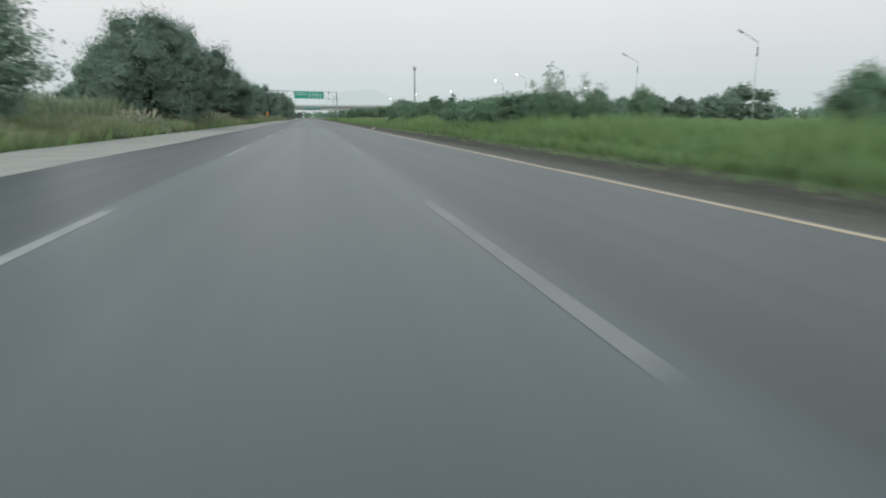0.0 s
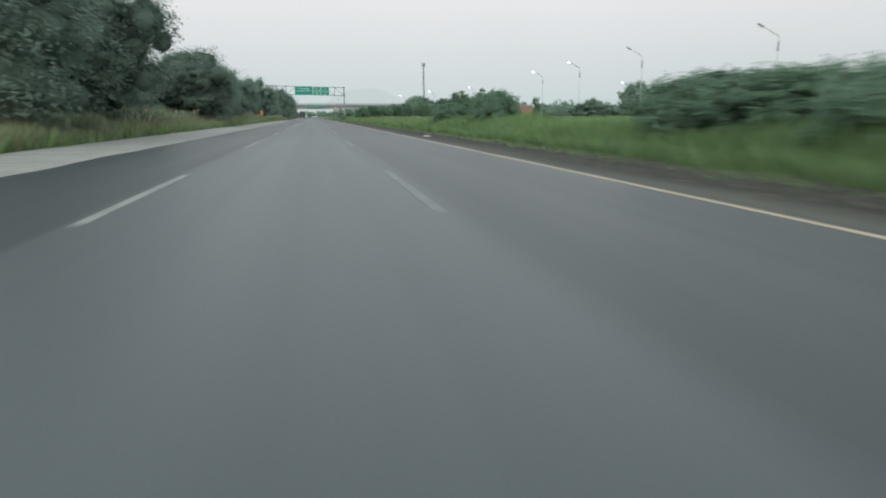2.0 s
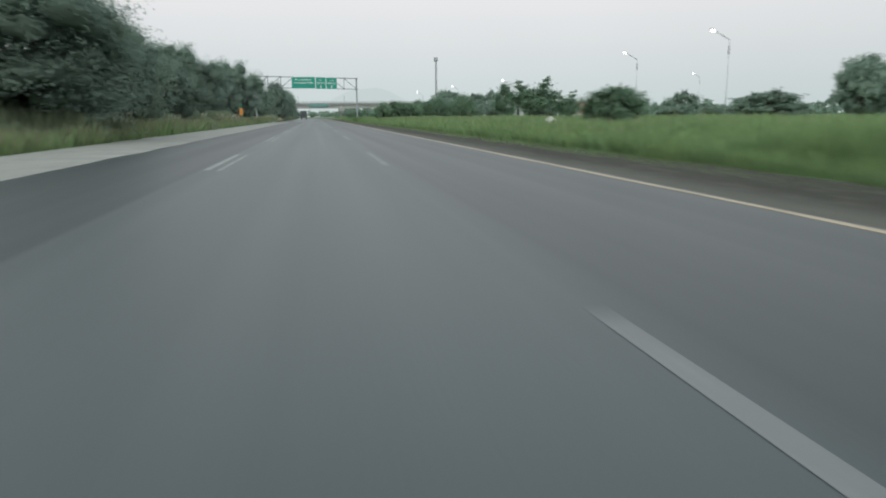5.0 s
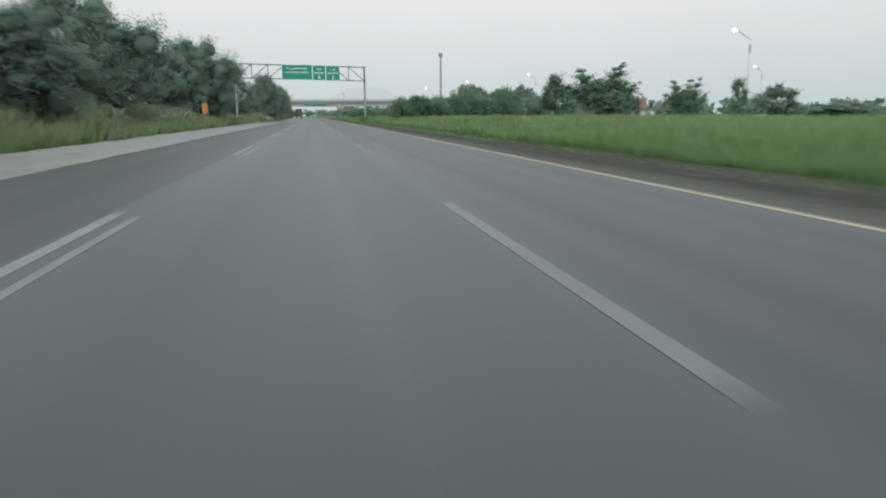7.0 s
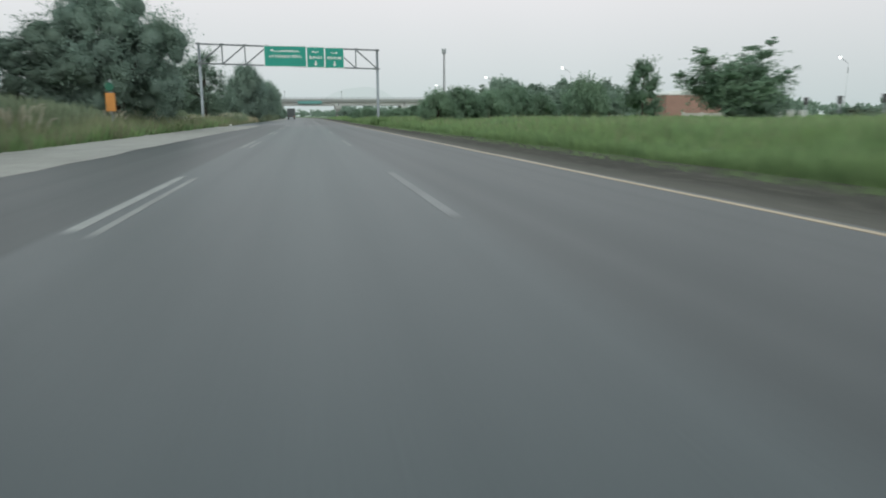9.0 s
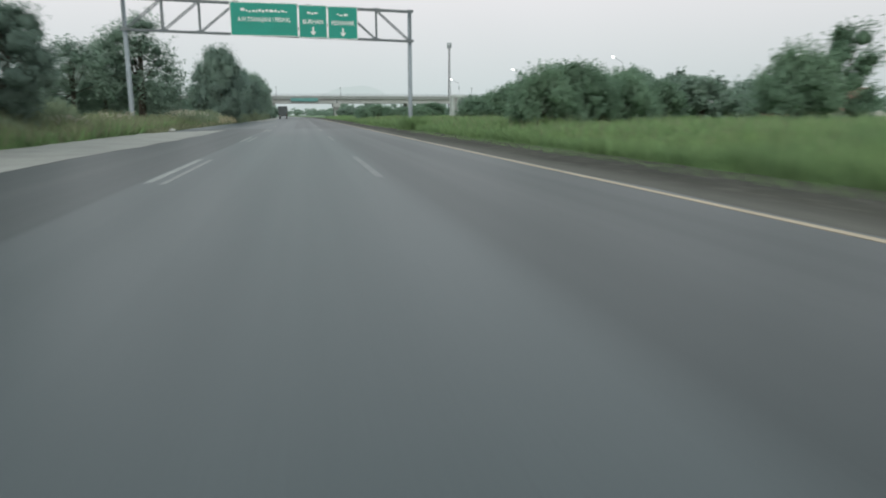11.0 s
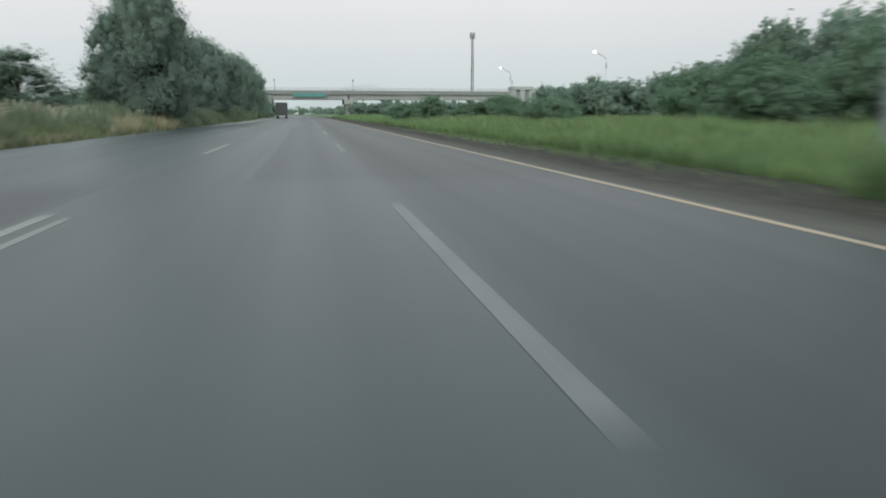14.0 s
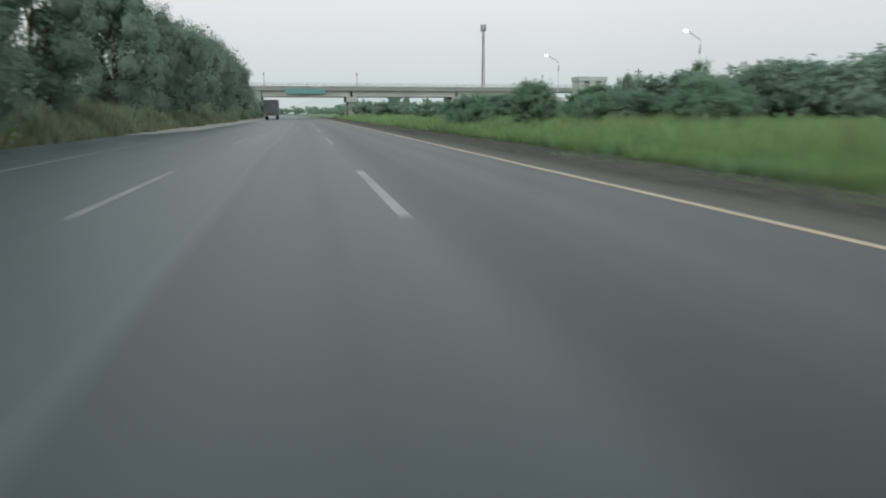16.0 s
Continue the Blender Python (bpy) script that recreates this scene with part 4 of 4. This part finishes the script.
# ---- street lamps across the grass ----
def street_lamp(lit):
    ob = thing("street_lamp", 0, 0, 0, "tall grey street lamp with a lit white head" if lit else "tall grey street lamp with an unlit head", "street lamp", "street lamps")
    bm = bmesh.new()
    tube(bm, [(0.6, 0, -0.2), (0.6, 0, 4.5), (0.6, 0, 9.0)], [0.07, 0.045, 0.035], 10)
    part("pole", bm, M_LAMP_POLE, ob, smooth=True)
    bm = bmesh.new()
    tube(bm, [(0.6, 0, 7.5), (0.6, 0, 8.5)], [0.075, 0.07], 10)
    part("sleeve", bm, M_TRUSS, ob, "dark steel sleeve", smooth=True)
    bm = bmesh.new()
    tube(bm, [(0.6, 0, 8.95), (0.55, 0, 9.05), (0.4, 0, 9.15), (-0.5, 0, 9.62), (-1.25, 0, 10.0)], [0.03, 0.036, 0.04, 0.04, 0.036], 8)
    # Unlit arms take a paler steel, haze put into the colour.
    part("arm", bm, M_TRUSS if lit else M_STEEL, ob, "slanting steel arm", smooth=True)
    bm = bmesh.new()
    box(bm, -0.4, 0.4, -0.12, 0.12, -0.05, 0.05, 0.02)
    bmesh.ops.transform(bm, matrix=Matrix.Translation((-1.5, 0, 10.13)) @ Matrix.Rotation(radians(26), 4, "Y"), verts=bm.verts)
    head = part("head", bm, M_STEEL, ob)
    bm = bmesh.new()
    size = (0.32, 0.2, 0.13) if lit else (0.26, 0.13, 0.05)
    bmesh.ops.create_uvsphere(bm, u_segments=12, v_segments=8, radius=1, matrix=Matrix.Translation((-1.55, 0, 10.05)) @ Matrix.Rotation(radians(26), 4, "Y") @ Matrix.Diagonal((*size, 1)))
    part("lens", bm, M_LAMP_ON if lit else M_LAMP_OFF, head, "glowing lens" if lit else "dull lens", smooth=True)
    return ob


for lit, rows in ((False, ((46.6, 68.6, 9.4), (45.9, 95.1, 9.3), (45.7, 124.6, 9.8))),
                  (True, ((46.9, 151.4, 9.9), (50.2, 182.0, 10.1), (108.8, 263.7, 11.9), (50.4, 325.9, 10.8), (41.6, 353.4, 9.8), (60.6, 294.2, 11.3)))):
    lamp = street_lamp(lit)
    for x, y, h in rows[1:]:
        copy_thing(lamp, pose(x, y, rise(x, y) - 0.05) @ Matrix.Diagonal((1, 1, h / 9.9, 1)))
    x, y, h = rows[0]
    lamp.matrix_basis = pose(x, y, rise(x, y) - 0.05) @ Matrix.Diagonal((1, 1, h / 9.9, 1))


# ---- the communication mast ----
def mast():
    ob = thing("communication_mast", 82.9, 559, 0, "slim dark lattice communication mast with antennas at the top", "mast")
    for k in range(3):
        a = k * 2.094
        bm = bmesh.new()
        tube(bm, [(0.9 * math.cos(a), 0.9 * math.sin(a), -0.3), (0.42 * math.cos(a), 0.42 * math.sin(a), 39.5)], [0.16, 0.12], 6)
        part("leg", bm, M_MAST, ob)
    bm = bmesh.new()
    for i in range(26):
        z, z2 = i * 1.5, (i + 1) * 1.5
        r, r2 = 0.9 - 0.48 * z / 40, 0.9 - 0.48 * z2 / 40
        for k in range(3):
            a, c = k * 2.094, (k + 1) * 2.094
            rod(bm, (r * math.cos(a), r * math.sin(a), z), (r2 * math.cos(c), r2 * math.sin(c), z2), 0.09)
            rod(bm, (r * math.cos(a), r * math.sin(a), z), (r * math.cos(c), r * math.sin(c), z), 0.08)
    part("lattice", bm, M_MAST, ob)
    bm = bmesh.new()
    for k in range(6):
        a = k * 1.047
        box(bm, 1.1 * math.cos(a) - 0.22, 1.1 * math.cos(a) + 0.22, 1.1 * math.sin(a) - 0.2, 1.1 * math.sin(a) + 0.2, 37.6, 40.6, 0.05)
        rod(bm, (0, 0, 39), (1.1 * math.cos(a), 1.1 * math.sin(a), 39), 0.08)
    part("antenna_panels", bm, M_STEEL, ob, "pale antenna panels")


mast()


# ---- buildings beyond the grass ----
def brick_house(x, y, w, d, h, rz=0):
    ob = thing("brick_building", x, y, rise(x, y) - 0.1, "plain red-brick building with a pale vaulted roof", "building", rz=rz)
    bm = bmesh.new()
    box(bm, -w / 2, w / 2, -d / 2, d / 2, 0, h)
    part("wall", bm, M_BRICK, ob)
    bm = bmesh.new()
    box(bm, -w / 2 - 0.12, w / 2 + 0.12, -d / 2 - 0.12, d / 2 + 0.12, h, h + 0.14, 0.03)
    part("cornice", bm, M_ROOF, ob)
    bm = bmesh.new()
    ring = [[bm.verts.new((-w / 2 + 0.5 + (w * 0.62) * k / 10, yy, h + 0.14 + 0.72 * math.sin(math.pi * (0.1 + 0.8 * k / 10)))) for k in range(11)] for yy in (-d / 2 + 0.3, d / 2 - 0.3)]
    low = [[bm.verts.new((v.co.x, v.co.y, h + 0.1)) for v in r] for r in ring]
    for k in range(10):
        bm.faces.new((ring[0][k], ring[0][k + 1], ring[1][k + 1], ring[1][k]))
        for a in (0, 1):
            bm.faces.new((low[a][k], low[a][k + 1], ring[a][k + 1], ring[a][k]))
    for k in (0, 10):
        bm.faces.new((low[0][k], low[1][k], ring[1][k], ring[0][k]))
    bmesh.ops.recalc_face_normals(bm, faces=bm.faces)
    part("vault", bm, M_WHITEWASH, ob, "pale vaulted roof")


brick_house(61.8, 243.5, 10.8, 7, 3.8)


def guard_hut():
    ob = thing("guard_hut", 49.6, 244, rise(49.6, 244) - 0.05, "small white hut with a dark doorway beyond the bushes", "hut")
    bm = bmesh.new()
    box(bm, -1.0, 1.0, -1.0, 1.0, 0, 3.4)
    part("wall", bm, M_GATE, ob)
    bm = bmesh.new()
    box(bm, -1.2, 1.2, -1.2, 1.2, 3.4, 3.6, 0.03)
    part("roof", bm, M_ROOF, ob)
    bm = bmesh.new()
    box(bm, -0.8, -0.15, -1.04, -0.96, 0.1, 2.9)
    part("doorway", bm, M_DARK, ob, "dark doorway")


guard_hut()


def gatehouse():
    ob = thing("gatehouse", 35.6, 325, 0, "tall white-painted gate block with two grey recessed panels", "gatehouse")
    for x0, x1 in ((-1.75, -1.1), (-0.4, 0.4), (1.1, 1.75)):
        bm = bmesh.new()
        box(bm, x0, x1, -1.2, 1.2, -0.1, 4.9, 0.02)
        part("pier", bm, M_GATE, ob)
    for x0, x1 in ((-1.1, -0.4), (0.4, 1.1)):
        bm = bmesh.new()
        box(bm, x0, x1, -0.85, 0.85, -0.1, 4.9)
        part("panel", bm, M_CONC_DARK, ob, "grey recessed panel")
    bm = bmesh.new()
    box(bm, -1.85, 1.85, -1.3, 1.3, 4.9, 5.45, 0.05)
    part("lintel", bm, M_GATE, ob)


gatehouse()


def boundary_wall():
    ob = thing("boundary_wall", 66, 230.5, rise(66, 230.5), "long low pale boundary wall", "wall")
    bm = bmesh.new()
    box(bm, -12, 0, -0.12, 0.12, -0.2, 0.75)
    part("wall_panel", bm, M_ROOF, ob)
    bm = bmesh.new()
    box(bm, -12.1, 0.1, -0.18, 0.18, 0.75, 0.85, 0.02)
    part("coping", bm, M_ROOF, ob)
    for k in range(5):
        bm = bmesh.new()
        box(bm, -12 + 3.0 * k - 0.16, -12 + 3.0 * k + 0.16, -0.2, 0.2, -0.2, 0.95, 0.02)
        part("pillar", bm, M_ROOF, ob)


boundary_wall()


def canopy():
    ob = thing("canopy", 121, 200, 0.2, "flat pale canopy on slim posts far across the grass", "canopy")
    bm = bmesh.new()
    box(bm, -4, 4, -3, 3, 5.5, 5.95, 0.05)
    part("roof", bm, M_WHITEWASH, ob)
    for x in (-3.4, 0, 3.4):
        for y in (-2.4, 2.4):
            bm = bmesh.new()
            tube(bm, [(x, y, -0.3), (x, y, 5.5)], [0.14, 0.14], 8)
            part("post", bm, M_STEEL, ob)


canopy()


def white_sheds():
    ob = thing("white_shed", -62, 190, 0.1, "long low white shed beyond the trees", "shed")
    bm = bmesh.new()
    box(bm, -13, 13, -4, 4, -0.1, 3.2)
    part("wall", bm, M_WHITEWASH, ob)
    bm = bmesh.new()
    v = [bm.verts.new(p) for p in ((-13.4, -4.4, 3.2), (13.4, -4.4, 3.2), (13.4, 0, 4.4), (-13.4, 0, 4.4), (-13.4, 4.4, 3.2), (13.4, 4.4, 3.2))]
    bm.faces.new((v[0], v[1], v[2], v[3]))
    bm.faces.new((v[3], v[2], v[5], v[4]))
    bm.faces.new((v[0], v[3], v[4]))
    bm.faces.new((v[1], v[5], v[2]))
    part("roof", bm, M_ROOF, ob)


white_sheds()


def utility_pole(x, y, h):
    ob = thing("utility_pole", x, y, 0, "thin dark utility pole with a crossarm", "utility pole")
    bm = bmesh.new()
    tube(bm, [(0, 0, -0.3), (0, 0, h)], [0.16, 0.1], 8)
    part("pole", bm, M_MAST, ob)
    bm = bmesh.new()
    box(bm, -0.9, 0.9, -0.06, 0.06, h - 0.7, h - 0.55)
    for k in (-0.8, 0, 0.8):
        tube(bm, [(k, 0, h - 0.55), (k, 0, h - 0.3)], [0.06, 0.04], 6)
    part("crossarm", bm, M_MAST, ob)


utility_pole(72.4, 385, 10.5)


def box_post(x, y):
    """A short steel post that carries a dark box."""
    ob = thing("box_post", x, y, rise(x, y), "short grey post carrying a small dark box", "post", "box posts in the grass")
    bm = bmesh.new()
    tube(bm, [(0, 0, -0.2), (0, 0, 1.55)], [0.05, 0.045], 8)
    part("post", bm, M_STEEL, ob, smooth=True)
    bm = bmesh.new()
    box(bm, -0.16, 0.16, -0.12, 0.12, 1.5, 2.1, 0.02)
    part("cabinet", bm, M_MAST, ob, "dark box")
    bm = bmesh.new()
    box(bm, -0.2, 0.2, -0.16, 0.16, 2.1, 2.15, 0.01)
    part("cap", bm, M_MAST, ob)
    return ob


for x, y in ((43.7, 191.9), (42.9, 186.9), (42.2, 181.6)):
    box_post(x, y)


def kerb_block(x, y, w, h, rz):
    """A low painted concrete block with a chamfered top."""
    bm = bmesh.new()
    box(bm, -w / 2, w / 2, -0.25, 0.25, -0.15, h, 0.06)
    ob = part("concrete_block", bm, M_WHITEWASH, None)
    ob.matrix_basis = pose(x, y, rise(x, y), 0, 0, rz)
    tagged(ob, "low whitewashed concrete block standing in the grass", "block", "blocks in the grass")


for x, y, w, h, rz in ((40.6, 192.0, 1.5, 1.15, 8), (43.2, 193.4, 0.9, 1.1, -5), (44.3, 193.0, 0.7, 1.05, 12), (36.5, 221.5, 1.6, 2.3, 4)):
    kerb_block(x, y, w, h, rz)


# ---- things along the verge ----
def orange_sign():
    ob = thing("roadside_sign", -10.1, 176, rise(-10.1, 176), "orange panel under a green disc on a steel post", "sign", rz=-12)
    bm = bmesh.new()
    tube(bm, [(0, 0, -0.3), (0, 0, 2.95)], [0.045, 0.045], 8)
    part("post", bm, M_STEEL, ob, smooth=True)
    bm = bmesh.new()
    box(bm, -0.25, 0.25, -0.14, -0.05, 1.3, 2.25, 0.02)
    part("panel", bm, M_ORANGE, ob, "bright orange panel")
    bm = bmesh.new()
    tube(bm, [(0, -0.13, 2.56), (0, -0.09, 2.56), (0, -0.05, 2.56)], [0.22, 0.23, 0.22], 20)
    part("disc", bm, M_TEAL_DISC, ob, "dark green disc")


orange_sign()


def rock(x, y, z, s, seed, name="stone", label="pale stone lying beside the road"):
    bm = bmesh.new()
    bmesh.ops.create_icosphere(bm, subdivisions=2, radius=1)
    for v in bm.verts:
        k = 1 + 0.3 * noise.noise(v.co * 1.4 + Vector((seed, 0, 0)))
        v.co = Vector((v.co.x * s[0], v.co.y * s[1], v.co.z * s[2])) * k
    ob = part(name, bm, M_ROCK, None)
    ob.location = (x, y, z)
    return tagged(ob, label, "stone")


rock(12.0, 110.7, rise(12, 110.7) + 0.3, (0.32, 0.25, 0.24), 1)
rock(-8.2, 215.3, 0.08, (0.2, 0.16, 0.15), 2)
rock(5.9, 66.5, 0.02, (0.22, 0.12, 0.05), 3)


def truck():
    ob = thing("truck", -5.0, 376, 0.0, "dark loaded truck seen from behind in the outer lane", "truck")
    bm = bmesh.new()
    box(bm, -1.25, 1.25, -3.6, 2.2, 0.95, 3.5, 0.05)
    part("cargo_body", bm, M_TRUCK, ob)
    bm = bmesh.new()
    box(bm, -1.1, 1.1, 2.35, 4.0, 0.7, 2.4, 0.12)
    part("cab", bm, M_TRUCK, ob)
    bm = bmesh.new()
    box(bm, -0.5, 0.5, -3.5, 3.9, 0.65, 0.95)
    part("chassis", bm, M_DARK, ob)
    bm = bmesh.new()
    box(bm, -1.15, 1.15, -3.68, -3.58, 0.6, 0.75, 0.02)
    part("bumper", bm, M_STEEL, ob)
    for x in (-0.95, 0.95):
        bm = bmesh.new()
        box(bm, x - 0.12, x + 0.12, -3.64, -3.6, 0.98, 1.1)
        part("tail_lamp", bm, M_ORANGE, ob, "tail lamp")
        for y in (-2.4, 3.0):
            bm = bmesh.new()
            tube(bm, [(x - 0.16, y, 0.5), (x - 0.13, y, 0.5), (x + 0.13, y, 0.5), (x + 0.16, y, 0.5)], [0.42, 0.5, 0.5, 0.42], 20)
            wheel = part("wheel", bm, M_RUBBER, ob)
            bm = bmesh.new()
            tube(bm, [(x - 0.175, y, 0.5), (x + 0.175, y, 0.5)], [0.24, 0.24], 14)
            part("rim", bm, M_STEEL, wheel)


truck()


# ---- far woods and hills ----
def far_woods(name, seed, rows, label):
    rs = np.random.RandomState(seed)
    clumps = []
    for x0, x1, y0, y1, h, n in rows:
        for i in range(n):
            s = h * rs.uniform(0.5, 1.0)
            clumps.append((rs.uniform(x0, x1), rs.uniform(y0, y1), s * 0.5, s * 0.8, s * 0.8, s * 0.55))
    # The woods use the paler leaf tone in place of real haze.
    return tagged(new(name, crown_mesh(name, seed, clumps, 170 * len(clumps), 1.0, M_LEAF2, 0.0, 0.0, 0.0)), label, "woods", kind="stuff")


far_woods("far_woods", 11, ((14, 60, 425, 520, 5, 60), (60, 420, 330, 480, 7, 150), (-90, -16, 425, 560, 8, 60), (-330, -60, 250, 420, 7, 110),
                            (-70, -22, 60, 250, 5, 26), (24, 220, 620, 860, 8, 90), (-240, -75, 620, 860, 9, 90), (-160, 40, 960, 1060, 8, 60), (120, 400, 220, 330, 5, 60)), "distant dark woods along the horizon")


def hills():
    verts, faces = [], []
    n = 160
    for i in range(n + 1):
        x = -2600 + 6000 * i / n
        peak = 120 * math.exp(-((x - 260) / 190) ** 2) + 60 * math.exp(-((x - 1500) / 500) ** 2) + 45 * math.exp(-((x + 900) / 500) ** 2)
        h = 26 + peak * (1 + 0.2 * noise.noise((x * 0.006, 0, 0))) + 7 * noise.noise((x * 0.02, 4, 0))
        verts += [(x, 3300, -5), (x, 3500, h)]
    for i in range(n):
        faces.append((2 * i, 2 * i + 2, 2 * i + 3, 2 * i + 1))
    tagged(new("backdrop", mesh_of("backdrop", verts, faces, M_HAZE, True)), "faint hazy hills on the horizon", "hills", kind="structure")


hills()
